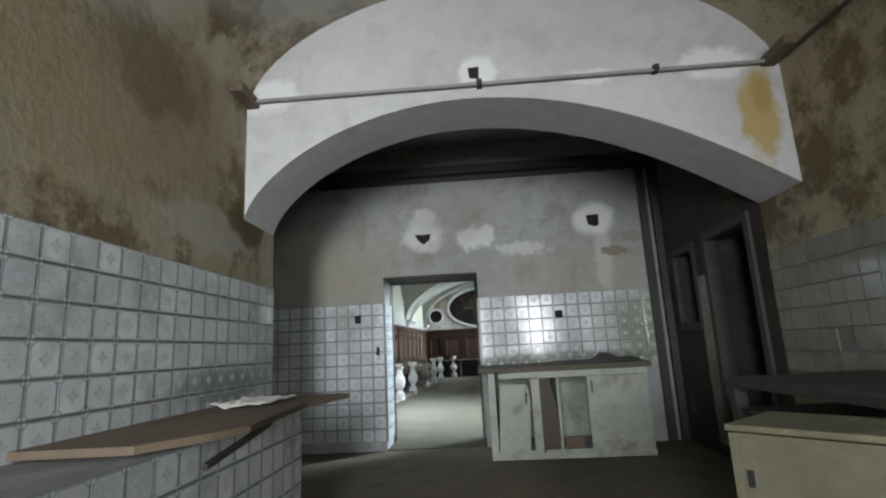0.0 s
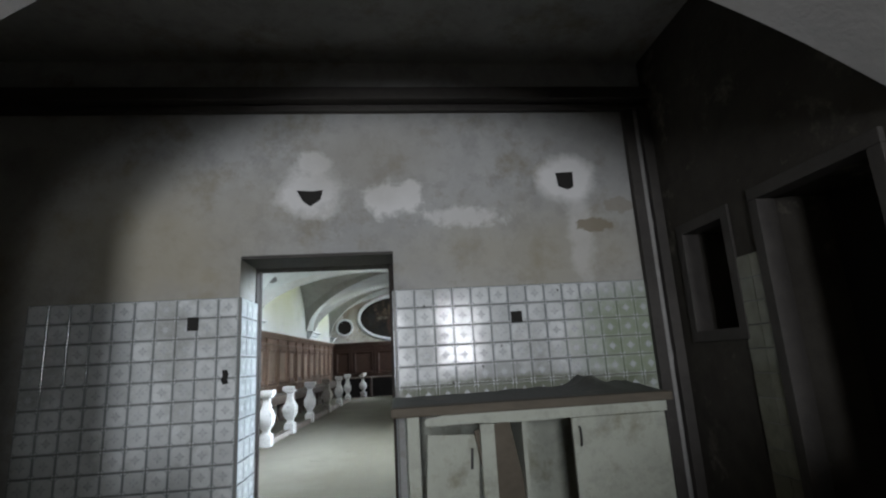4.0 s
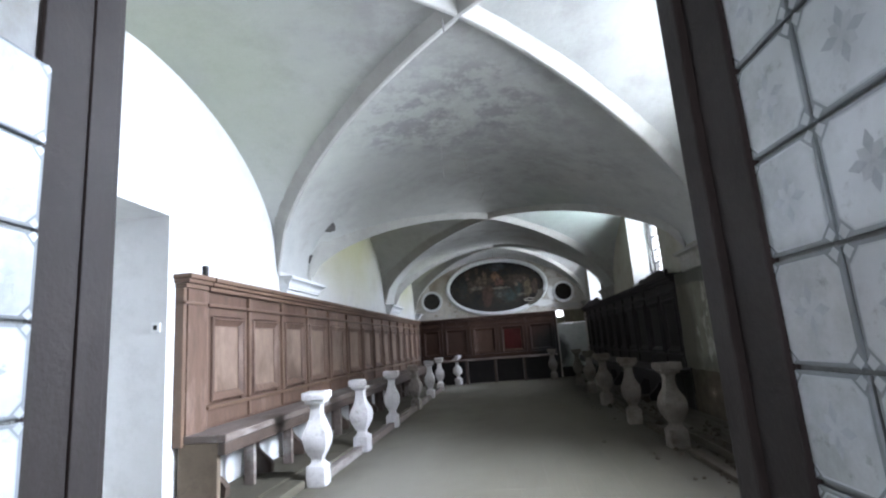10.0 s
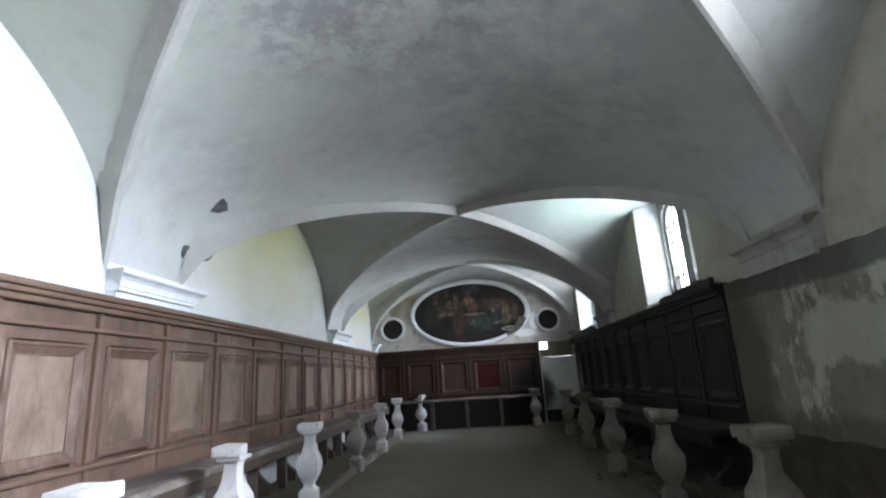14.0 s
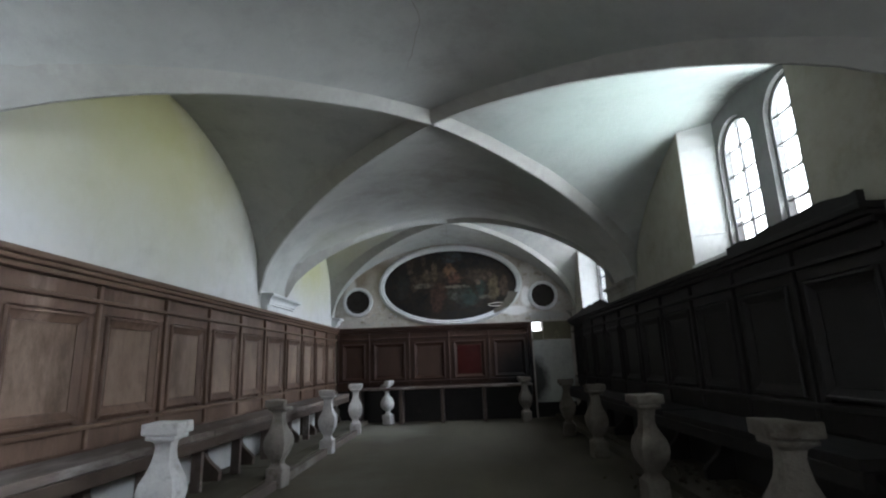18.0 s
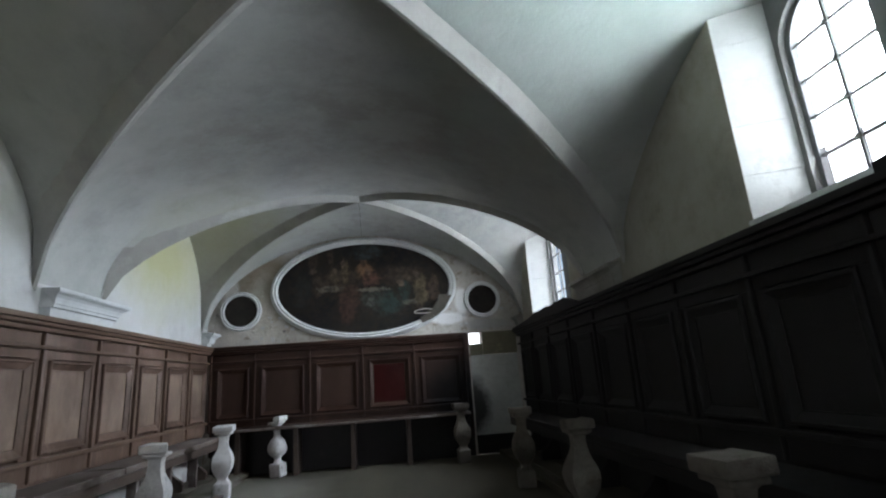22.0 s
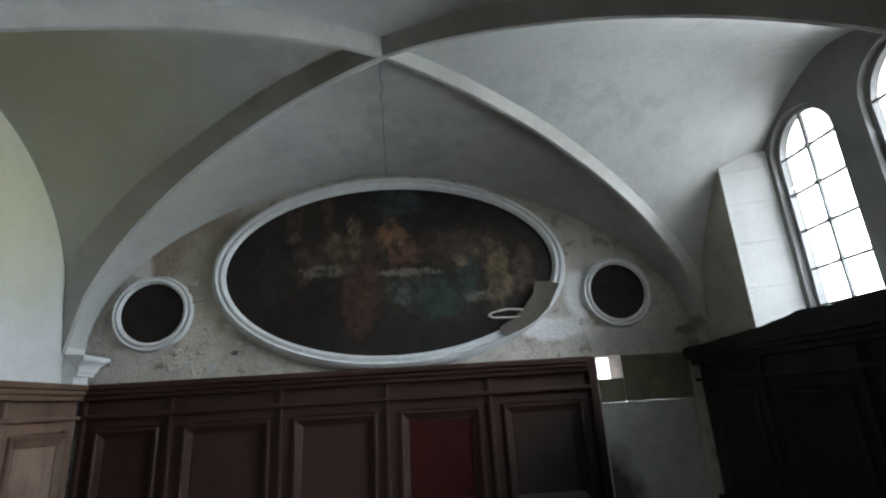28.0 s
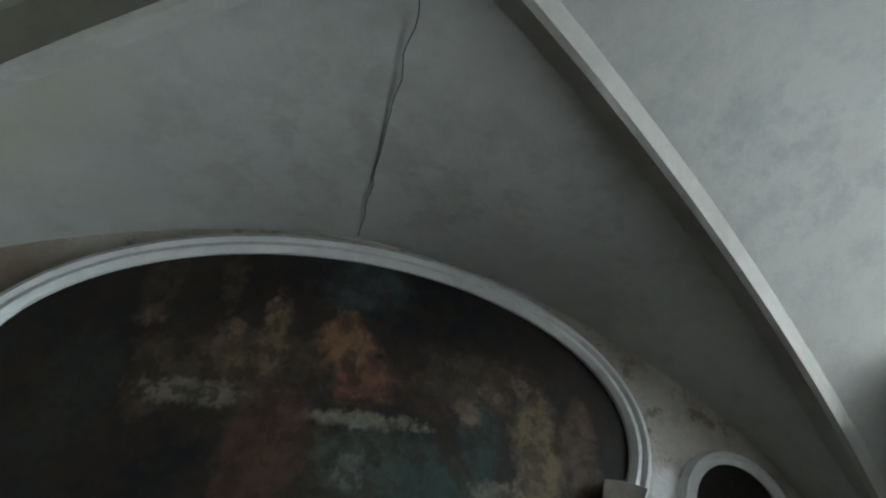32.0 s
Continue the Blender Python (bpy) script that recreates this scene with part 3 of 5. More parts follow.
def lathe(bm, rings, sides=16, cx=0.0, cy=0.0, square=0.0):
    """Rings of (radius, z); square > 0 pulls the section towards a square."""
    rows = []
    for r, z in rings:
        row = []
        for k in range(sides):
            a = 2 * math.pi * (k + 0.5) / sides
            c, s = math.cos(a), math.sin(a)
            q = r * (1 + square * (1 / max(abs(c), abs(s)) - 1))
            row.append(bm.verts.new((cx + q * c, cy + q * s, z)))
        rows.append(row)
    for a, b in zip(rows, rows[1:]):
        for k in range(sides):
            bm.faces.new((a[k], a[(k + 1) % sides], b[(k + 1) % sides], b[k]))
    bm.faces.new(rows[0])
    bm.faces.new(rows[-1])
    return bm


def tube(bm, p, q, r, sides=8):
    p, q = Vector(p), Vector(q)
    turn = (q - p).to_track_quat("Z", "Y").to_matrix()
    rows = [[bm.verts.new(e + turn @ Vector((r * math.cos(2 * math.pi * k / sides), r * math.sin(2 * math.pi * k / sides), 0))) for k in range(sides)] for e in (p, q)]
    for k in range(sides):
        bm.faces.new((rows[0][k], rows[0][(k + 1) % sides], rows[1][(k + 1) % sides], rows[1][k]))
    bm.faces.new(rows[0])
    bm.faces.new(rows[1])
    return bm


def smooth(ob, angle=35):
    for p in ob.data.polygons:
        p.use_smooth = True
    ob.data.set_sharp_from_angle(angle=radians(angle))
    return ob


def sweep(bm, path, section, closed=False):
    """section(i) gives the corner points of the profile at the path's step i."""
    rows = [[bm.verts.new(c) for c in section(i)] for i in range(len(path))]
    n = len(rows[0])
    pairs = list(zip(rows, rows[1:])) + ([(rows[-1], rows[0])] if closed else [])
    for a, b in pairs:
        for k in range(n):
            bm.faces.new((a[k], a[(k + 1) % n], b[(k + 1) % n], b[k]))
    return bm


# ---- hall: shell ----
XL, XR, XC, Y0, YF = -2.80, 2.46, -0.17, 7.50, 22.37
SPRING, HALF = 2.28, 2.63
# each vaulted bay: middle, half length, crown, lunette crowns at the west and east walls, fullness of the near and far groins (west, east)
BAYS = ((10.1, 2.45, 3.80, 3.86, 3.78, (1.9, 1.55), (2.05, 1.55)),
        (15.85, 2.35, 3.55, 3.92, 3.62, (1.65, 1.6), (1.8, 1.65)),
        (20.65, 1.45, 3.87, 3.86, 3.80, (1.55, 1.6), (1.78, 1.75)))
WT = 1.98                                                  # top of the panelling


def arc(u, p=1.75):
    return max(0.0, 1 - abs(u) ** p) ** (1 / p)


def cross_arch(u, y, west):
    """Height of the barrel between the bays, u from 0 at the crown line to 1 at the wall."""
    top = float(np.interp(y, (Y0, 12.5, 18.9, YF), (3.80, 3.68, 3.70, 3.80)))
    full = float(np.interp(y, (Y0, 19.5, YF), (2.2, 2.1, 1.85) if west else (1.6, 1.6, 1.65)))
    return SPRING + (top - SPRING) * arc(u, full)


def lunette(y, west):
    """Height at which the vault meets a side wall."""
    for yc, hl, mid, tw, te, near, far in BAYS:
        v = abs(y - yc) / hl
        if v < 1:
            return SPRING + ((tw if west else te) - SPRING) * arc(v, 1.9 if west else 1.6)
    return SPRING


def vault_z(x, y):
    u, west = min(1.0, abs(x - XC) / HALF), x < XC
    for yc, hl, mid, tw, te, near, far in BAYS:
        v = abs(y - yc) / hl
        if v < 1:
            full = (near if y < yc else far)[0 if west else 1]
            groin = SPRING + (mid - SPRING) * arc(min(u, v) if u > v else u, full)
            if u > v:                                    # web of the lunette, from the groin out to the wall
                return groin + (lunette(y, west) - groin) * (u - v) / (1 - v)
            return groin + (cross_arch(u, yc + math.copysign(hl, y - yc), west) - groin) * (v - u) / max(1e-6, 1 - u)
    return cross_arch(u, y, west)


def vault():
    n = 36
    steps = [math.sin(math.pi / 2 * (2 * i / n - 1)) for i in range(n + 1)]
    ys = [Y0 - 0.35]
    for yc, hl, *_ in BAYS:
        ys += [yc + hl * s for s in steps]
    ys.append(YF + 0.3)
    xs = [XC + HALF * s for s in steps]
    bm = bmesh.new()
    grid = []
    for y in ys:
        row = []
        for x in xs:
            wave = 0.012 * noise.noise((x * 0.9, y * 0.9, 3.0)) + 0.004 * noise.noise((x * 4, y * 4, 1.0))
            row.append(bm.verts.new((x, y, vault_z(x, y) + wave)))
        grid.append(row)
    for j in range(len(ys) - 1):
        bay = (j - 1) % (n + 1)
        for i in range(n):
            a, b, c, d = grid[j][i], grid[j][i + 1], grid[j + 1][i + 1], grid[j + 1][i]
            if 0 <= j - 1 and bay < n and bay == i:
                bm.faces.new((a, b, c)), bm.faces.new((a, c, d))
            elif 0 <= j - 1 and bay < n and bay == n - 1 - i:
                bm.faces.new((a, b, d)), bm.faces.new((b, c, d))
            else:
                bm.faces.new((a, b, c, d))
    ob = part("vault_ceiling", bm, M_VAULT)
    smooth(ob, 30)
    return tagged(ob, "limewashed groin vault with damp stains and painted greenish light over the hall", "ceiling", kind="structure")


vault()


def rib(yc, hl, sx, sy, lean=1.0):
    """Half a diagonal rib, from the springing up to the crown: a blunt keel under the groin; lean narrows one flank."""
    n = 26
    path = [1 - math.sin(math.pi / 2 * i / n) for i in range(n + 1)]
    ln = math.hypot(HALF, hl)
    px, py = hl / ln * sx, -HALF / ln * sy
    bm = bmesh.new()

    def section(i):
        s = path[i]
        x, y = XC + sx * HALF * s, yc + sy * hl * s
        w = 0.15 - 0.02 * s
        z = vault_z(x, y)
        left = (x - px * w, y - py * w)
        right = (x + px * w * lean, y + py * w * lean)
        lim = lambda q: (min(max(q[0], XC - HALF), XC + HALF), min(max(q[1], yc - hl), yc + hl))
        left, right = lim(left), lim(right)
        k = 0.014
        return [(*left, vault_z(*left) + 0.03), (x - px * k, y - py * k, z - 0.075), (x + px * k, y + py * k, z - 0.075), (*right, vault_z(*right) + 0.03), (x, y, z + 0.08)]
    sweep(bm, path, section)
    return smooth(part("vault_rib", bm, M_RIB), 25)


for yc, hl, top, *_ in BAYS:
    for sx in (-1, 1):
        for sy in (-1, 1):
            tagged(rib(yc, hl, sx, sy, 0.45 if yc > 20 and sx == sy == 1 else 1.0), "plastered diagonal rib of the vault", "rib", "vault ribs", "structure")

# floor of both rooms
tagged(part("floor", cube(-6.5, 5.2, -6.0, 23.2, -0.2, -0.012), M_KFLOOR), "dusty ground slab under both rooms", "floor", kind="structure")


def wall(name, bm, material, label, m=None):
    return tagged(part(name, bm, material, m=m), label, "wall", kind="structure")


# left wall with the deep doorway near the entrance
bm = bmesh.new()
box(bm, XL - 0.7, XL, 10.45, YF + 0.3, -0.1, 4.2)
box(bm, XL - 0.7, XL, Y0 - 0.4, 8.95, -0.1, 4.2)
box(bm, XL - 0.7, XL, 8.95, 10.45, 2.48, 4.2)
wall("wall_west", bm, M_HALLWALL, "white limewashed hall wall with a yellow damp stain")
bm = cube(XL - 1.1, XL - 0.7, 8.6, 10.8, -0.1, 2.9)
wall("wall_recess", bm, M_HALLWALL, "plain wall closing the deep doorway")

# far wall
bm = bmesh.new()
box(bm, XL - 0.3, 1.54, YF, YF + 0.3, -0.1, 4.2)
box(bm, 2.36, XR + 0.6, YF, YF + 0.3, -0.1, 4.2)
box(bm, 1.54, 2.36, YF, YF + 0.3, 1.985, 4.2)
box(bm, 1.76, 2.36, YF, YF + 0.3, 1.60, 1.985)
wall("wall_north", bm, M_FARWALL, "worn grey-white plaster end wall with scuffs")


# right wall, three deep window embrasures that reach up into the vault
NICHE, NEAR = 0.87, 0.93              # reach of each embrasure beyond and before its middle
bm = bmesh.new()
edges_y = [Y0 - 0.4]
for yc, top in WINDOWS:
    edges_y += [yc - NEAR, yc + NICHE]
edges_y.append(YF + 0.3)
box(bm, XR, XR + 0.32, Y0 - 0.4, YF + 0.3, -0.1, 2.05)
for a, b in zip(edges_y[::2], edges_y[1::2]):
    box(bm, XR, XR + 0.32, a, b, 2.05, 4.2)
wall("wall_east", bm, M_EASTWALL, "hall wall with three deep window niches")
for yc, top in WINDOWS:
    bm = bmesh.new()
    n = 20
    cuts = [yc - NEAR + (NEAR + NICHE) * k / n for k in range(n + 1)]
    prism(bm, [(y, lunette(y, False) + 0.004) for y in cuts] + [(yc + NICHE, 4.1), (yc - NEAR, 4.1)], "x", XR - 0.004, XR + 0.34)
    tagged(part("window_soffit", bm, M_VAULT), "limewashed soffit where the vault runs out over the window", "ceiling", kind="structure")


def window(index, yc, spring):
    root = thing("window_%d" % index, "tall paired arched window in a stone niche, small panes", "window", kind="structure")
    # stone screen with two arched lights
    bm = bmesh.new()
    x0, x1 = XR + 0.32, XR + 0.46
    lights = [(yc + 0.405, 0.295), (yc - 0.405, 0.295)]
    sill = 2.15
    ys = [yc - 1.1, yc - 0.70, yc - 0.11, yc + 0.11, yc + 0.70, yc + 1.1]
    box(bm, x0, x1, ys[0], ys[5], 1.95, sill)
    box(bm, x0, x1, ys[0], ys[1], sill, 4.1)
    box(bm, x0, x1, ys[2], ys[3], sill, 4.1)
    box(bm, x0, x1, ys[4], ys[5], sill, 4.1)
    for c, r in lights:
        for k in range(14):
            a, b = -r * math.cos(math.pi * k / 14), -r * math.cos(math.pi * (k + 1) / 14)
            za, zb = (spring + math.sqrt(max(0, r * r - a * a)), spring + math.sqrt(max(0, r * r - b * b)))
            prism(bm, [(c + a, za), (c + b, zb), (c + b, 4.1), (c + a, 4.1)], "x", x0, x1)
    part("mullion_screen", bm, M_SCREEN, root, "grey stone screen with two round-headed lights")
    # splayed jambs, in courses
    high = lunette(yc + NICHE, False)
    zs = [2.05, 2.36, 2.70, 3.02, 3.30, max(3.36, high + 0.08)]
    for s in (-1, 1):
        for a, b in zip(zs, zs[1:]):
            bm = bmesh.new()
            f = yc + NICHE if s > 0 else yc - NEAR
            d = random.uniform(-0.006, 0.006)
            prism(bm, [(XR + 0.004, f), (XR + 0.322, f), (XR + 0.322, f - s * (0.13 + d))], "z", a + 0.0012, b - 0.0012)
            part("jamb_stone", bm, M_JAMB, root)
    part("sill", cube(XR - 0.02, XR + 0.33, yc - NEAR - 0.02, yc + NICHE + 0.02, 2.0, 2.065, 0.01), M_JAMB, root, "worn stone sill")
    bm = bmesh.new()
    prism(bm, [(XR + 0.05, 2.06), (XR + 0.33, 2.06), (XR + 0.33, 2.16)], "y", yc - 0.74, yc + 0.74)
    part("sill_slope", bm, M_JAMB, root)
    xb = XR + 0.39
    for c, r in lights:
        fr = bmesh.new()
        pts = [(c - r, sill)] + [(c - r * math.cos(math.pi * k / 16), spring + r * math.sin(math.pi * k / 16)) for k in range(17)] + [(c + r, sill)]
        w = 0.032
        inner = [(c + (p[0] - c) * (1 - w / r), max(p[1] - (w if p[1] > spring else 0), sill + w)) for p in pts]
        rows = [[fr.verts.new((x, *q)) for q in ring] for ring, x in ((pts, xb - 0.02), (inner, xb - 0.02), (inner, xb + 0.02), (pts, xb + 0.02))]
        m = len(pts)
        for a, b in zip(rows, rows[1:] + rows[:1]):
            for k in range(m):
                fr.faces.new((a[k], a[(k + 1) % m], b[(k + 1) % m], b[k]))
        frame_ob = part("light_frame", fr, M_BARS, root)
        part("bar", cube(xb - 0.012, xb + 0.012, c - 0.010, c + 0.010, sill + 0.02, spring + r - 0.02), M_BARS, frame_ob)
        levels = [sill + (spring - sill) * k / 4 + (0.02 if k == 0 else 0.0) for k in range(5)]
        for z in levels[1:]:
            part("bar", cube(xb - 0.011, xb + 0.013, c - r + 0.02, c + r - 0.02, z - 0.0085, z + 0.0085), M_BARS, frame_ob)
            part("bar_tie", cube(xb - 0.022, xb - 0.008, c - 0.02, c + 0.02, z - 0.018, z + 0.018, 0.004), M_BARS, frame_ob)
        for a, b in zip(levels, levels[1:]):
            for s0, s1 in ((-r + 0.02, -0.006), (0.006, r - 0.02)):
                pane = part("pane", cube(xb - 0.002, xb + 0.002, c + s0, c + s1, a + 0.004, b - 0.004), M_GLASS, frame_ob)
                pane.visible_shadow = False
        for s in (-1, 1):
            bm = bmesh.new()
            pts2 = [(c + s * 0.006, levels[-1] + 0.006)] + [(c + s * (0.006 + (r - 0.03) * math.cos(math.pi / 2 * k / 8)), levels[-1] + 0.006 + (r - 0.035) * math.sin(math.pi / 2 * k / 8)) for k in range(9)]
            prism(bm, pts2, "x", xb - 0.002, xb + 0.002)
            pane = part("pane", bm, M_GLASS, frame_ob)
            pane.visible_shadow = False
    return root


for i, (yc, spring) in enumerate(WINDOWS):
    window(i + 1, yc, spring)


# capitals on the side walls
def capital(name, ya, yb, side, reach=0.26, lift=0.03):
    x = XL if side < 0 else XR
    stucco = M_STUCCO if side < 0 else M_STUCCOSHADE
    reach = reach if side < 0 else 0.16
    root = thing(name, "moulded white stucco impost under the vault springing" if side < 0 else "stucco impost under the vault springing, greyed for the shaded window wall", "capital", group="vault imposts")
    k = reach / 0.22
    prof = [(d * min(1.0, k), z + lift) for d, z in [(0.0, 2.015), (0.125, 2.015), (0.125, 2.04), (0.135, 2.045), (0.14, 2.07), (0.15, 2.095), (0.175, 2.118), (0.20, 2.125), (0.20, 2.132), (0.215, 2.132), (0.215, 2.165), (0.10, 2.19), (0.0, 2.19)]]
    bm = bmesh.new()
    outer = []
    for d, z in prof:
        e = max(0.0, 0.215 - d) if d > 0.1 else 0.10
        outer.append([(x - side * d, ya + e, z), (x - side * d, yb - e, z)])
    lo, hi = [bm.verts.new(o[0]) for o in outer], [bm.verts.new(o[1]) for o in outer]
    bm.faces.new(lo), bm.faces.new(hi)
    for k in range(len(prof)):
        j = (k + 1) % len(prof)
        bm.faces.new((lo[k], lo[j], hi[j], hi[k]))
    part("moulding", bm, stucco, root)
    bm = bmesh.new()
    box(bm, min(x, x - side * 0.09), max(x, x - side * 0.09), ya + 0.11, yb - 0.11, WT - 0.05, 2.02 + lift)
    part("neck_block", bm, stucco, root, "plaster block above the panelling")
    return root


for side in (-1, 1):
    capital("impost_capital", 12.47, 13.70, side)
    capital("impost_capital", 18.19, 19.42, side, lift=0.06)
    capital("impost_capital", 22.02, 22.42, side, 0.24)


# ---- hall: panelling ----
def panel_unit(parent, run, a, b, face, material, field_mat, trim, out, z0=0.66):
    """One bay of panelling between a and b along the run axis; face: the wall plane; out: the sign towards the room."""
    def bx(s0, s1, d0, d1, za, zb, bev, mat, name, label=""):
        lo, hi = sorted((face + out * d0, face + out * d1))
        bm = bmesh.new()
        if run == "y":
            box(bm, lo, hi, s0, s1, za, zb, bev)
        else:
            box(bm, s0, s1, lo, hi, za, zb, bev)
        return part(name, bm, mat, parent, label)
    bx(a - 0.018, a + 0.018, 0.02, 0.082, z0, 1.86, 0.012, trim, "divider_strip")
    bx(a + 0.018, b - 0.018, 0.02, 0.06, z0, 0.84, 0.004, material, "bottom_rail")
    bx(a + 0.018, b - 0.018, 0.02, 0.056, 1.64, 1.72, 0.004, material, "top_rail")
    bx(a + 0.018, b - 0.018, 0.02, 0.05, 1.745, 1.86, 0.004, material, "frieze_panel")
    bx(a + 0.018, a + 0.15, 0.02, 0.052, 0.84, 1.64, 0.003, material, "panel_stile")
    bx(b - 0.12, b - 0.018, 0.02, 0.052, 0.84, 1.64, 0.003, material, "panel_stile")
    # bolection moulding round the field
    p0, p1, q0, q1, w = a + 0.10, b - 0.085, 0.86, 1.63, 0.085
    corner = [(p0, q0), (p1, q0), (p1, q1), (p0, q1)]
    toward = [(1, 1), (-1, 1), (-1, -1), (1, -1)]
    for k in range(4):
        bm = bmesh.new()
        ends = []
        for c, t in ((corner[k], toward[k]), (corner[(k + 1) % 4], toward[(k + 1) % 4])):
            ends.append([])
            for inset, d in ((0.0, 0.03), (0.0, 0.066), (0.008, 0.076), (0.022, 0.076), (0.028, 0.066), (w - 0.008, 0.040), (w, 0.044), (w, 0.03)):
                along, z = c[0] + t[0] * inset, c[1] + t[1] * inset
                ends[-1].append(bm.verts.new((face + out * d, along, z) if run == "y" else (along, face + out * d, z)))
        m = len(ends[0])
        for j in range(m):
            bm.faces.new((ends[0][j], ends[0][(j + 1) % m], ends[1][(j + 1) % m], ends[1][j]))
        bm.faces.new(ends[0]), bm.faces.new(ends[1])
        bmesh.ops.recalc_face_normals(bm, faces=bm.faces)
        part("field_moulding", bm, material, parent)
    bx(p0 + w - 0.006, p1 - w + 0.006, 0.01, 0.036, q0 + w - 0.006, q1 - w + 0.006, 0.002, field_mat, "raised_field")


def panelling(name, label, run, cuts, face, out, material, red=None):
    root = thing(name, label, "panelling", kind="structure")
    start, stop = cuts[0], cuts[-1]
    trim = M_WOODDK if material is M_WOOD else material
    for k, (a, b) in enumerate(zip(cuts, cuts[1:])):
        panel_unit(root, run, a, b, face, material, M_RED if red == k else (M_FIELD if material is M_WOOD else material), trim, out)

    def rail(d0, d1, za, zb, bev, mat, nm):
        lo, hi = sorted((face + out * d0, face + out * d1))
        bm = bmesh.new()
        if run == "y":
            box(bm, lo, hi, start, stop, za, zb, bev)
        else:
            box(bm, start, stop, lo, hi, za, zb, bev)
        part(nm, bm, mat, root)
    rail(0.0, 0.022, 0.62 if material is M_WOOD else 0.3, 1.9, 0.0, material, "backing_board")
    rail(0.02, 0.10, 1.718, 1.748, 0.008, trim, "frieze_moulding")
    rail(0.02, 0.11, 1.86, 1.90, 0.01, trim, "cornice_bed")
    rail(0.0, 0.145, 1.90, 1.935, 0.012, trim, "cornice_ovolo")
    rail(0.0, 0.17, 1.935, WT, 0.008, trim, "cornice_cap")
    rail(0.02, 0.10, 0.80, 0.835, 0.008, trim, "dado_moulding")
    return root


WEST_CUTS = (10.90, 11.68, 12.48, 13.28, 14.14, 15.04, 15.93, 16.75, 17.55, 18.32, 19.16, 19.96, 20.73, 21.52, 22.30)
NORTH_CUTS = (-2.70, -2.02, -1.15, -0.29, 0.57, 1.43)
panelling("panelling_west", "walnut wainscot of moulded panels, bleached and dusty", "y", WEST_CUTS, XL, 1, M_WOOD)
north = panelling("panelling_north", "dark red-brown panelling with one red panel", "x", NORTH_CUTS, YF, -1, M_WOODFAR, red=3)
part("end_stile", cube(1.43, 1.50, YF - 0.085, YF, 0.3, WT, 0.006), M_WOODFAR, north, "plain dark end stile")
panelling("panelling_east", "dark wooden panelling along the window wall, darkened further for the backlight", "y", tuple(14.05 + 0.825 * k for k in range(11)), XR, -1, M_SHADEWOOD)
west = bpy.data.objects["panelling_west"]
part("end_stile", cube(XL, XL + 0.09, 10.60, 10.88, 0.60, 1.86, 0.006), M_WOOD, west, "plain wide end stile")
for d, za, zb in ((0.10, 1.718, 1.748), (0.11, 1.86, 1.90), (0.145, 1.90, 1.935), (0.17, 1.935, WT)):
    part("end_moulding", cube(XL, XL + d, 10.60 - d * 0.5, 10.88, za, zb, 0.008), M_WOODDK, west)
part("end_edge", cube(XL, XL + 0.08, 10.55, 10.598, 0.55, 1.86, 0.008), M_WOODDK, west, "dark edge board")

# bare plaster where the panelling was taken away
bm = bmesh.new()
nx, nz = 66, 22
rows = []
for i in range(nx + 1):
    y = 7.52 + 6.5 * i / nx
    top = 1.95 + 0.035 * noise.noise((y * 2.1, 0, 0)) + 0.02 * noise.noise((y * 9, 0, 4))
    low = 0.66 + 0.06 * noise.noise((y * 1.3, 3, 0)) + 0.035 * noise.noise((y * 5, 1, 4)) - (0.2 if y < 11.0 else 0.0) * min(1.0, (11.0 - y) * 1.5)
    rows.append([(y, low + (top - low) * k / nz) for k in range(nz + 1)])
front = [[bm.verts.new((XR - 0.06 - 0.022 * noise.fractal((y * 1.7, 7.0, z * 1.7), 1.0, 2.0, 4), y, z)) for y, z in r] for r in rows]
back = [[bm.verts.new((XR + 0.01, r[k][0], r[k][1])) for k in (0, nz)] for r in rows]
for i in range(nx):
    for k in range(nz):
        bm.faces.new((front[i][k], front[i + 1][k], front[i + 1][k + 1], front[i][k + 1]))
    bm.faces.new((front[i][nz], front[i + 1][nz], back[i + 1][1], back[i][1]))
    bm.faces.new((front[i][0], front[i + 1][0], back[i + 1][0], back[i][0]))
bm.faces.new((front[nx][0], back[nx][0], back[nx][1], front[nx][nz]))
wall("wall_bare_strip", bm, M_BARE, "rough damp plaster where panelling was stripped away")
# flush dark slab in place of a shaded recess
wall("wall_recess", cube(XR - 0.006, XR + 0.02, 7.52, 14.1, 0.0, 0.78), M_RUBBLE, "dark slab for the shaded broken void under the bare plaster")


# ---- hall: benches, platform, balusters ----
def scroll_bracket(parent, x, y, out, mat):
    bm = bmesh.new()
    pts = []
    for k in range(13):
        t = k / 12
        z = 0.57 * (1 - t) + 0.10 * t
        w = 0.30 - 0.20 * math.sin(math.pi * min(1, t * 1.25)) * (1 - 0.2 * t) - 0.05 * t
        pts.append((x + out * w, z))
    pts += [(x, 0.10), (x, 0.57)]
    prism(bm, pts, "y", y - 0.035, y + 0.035)
    part("scroll_bracket", bm, mat, parent)


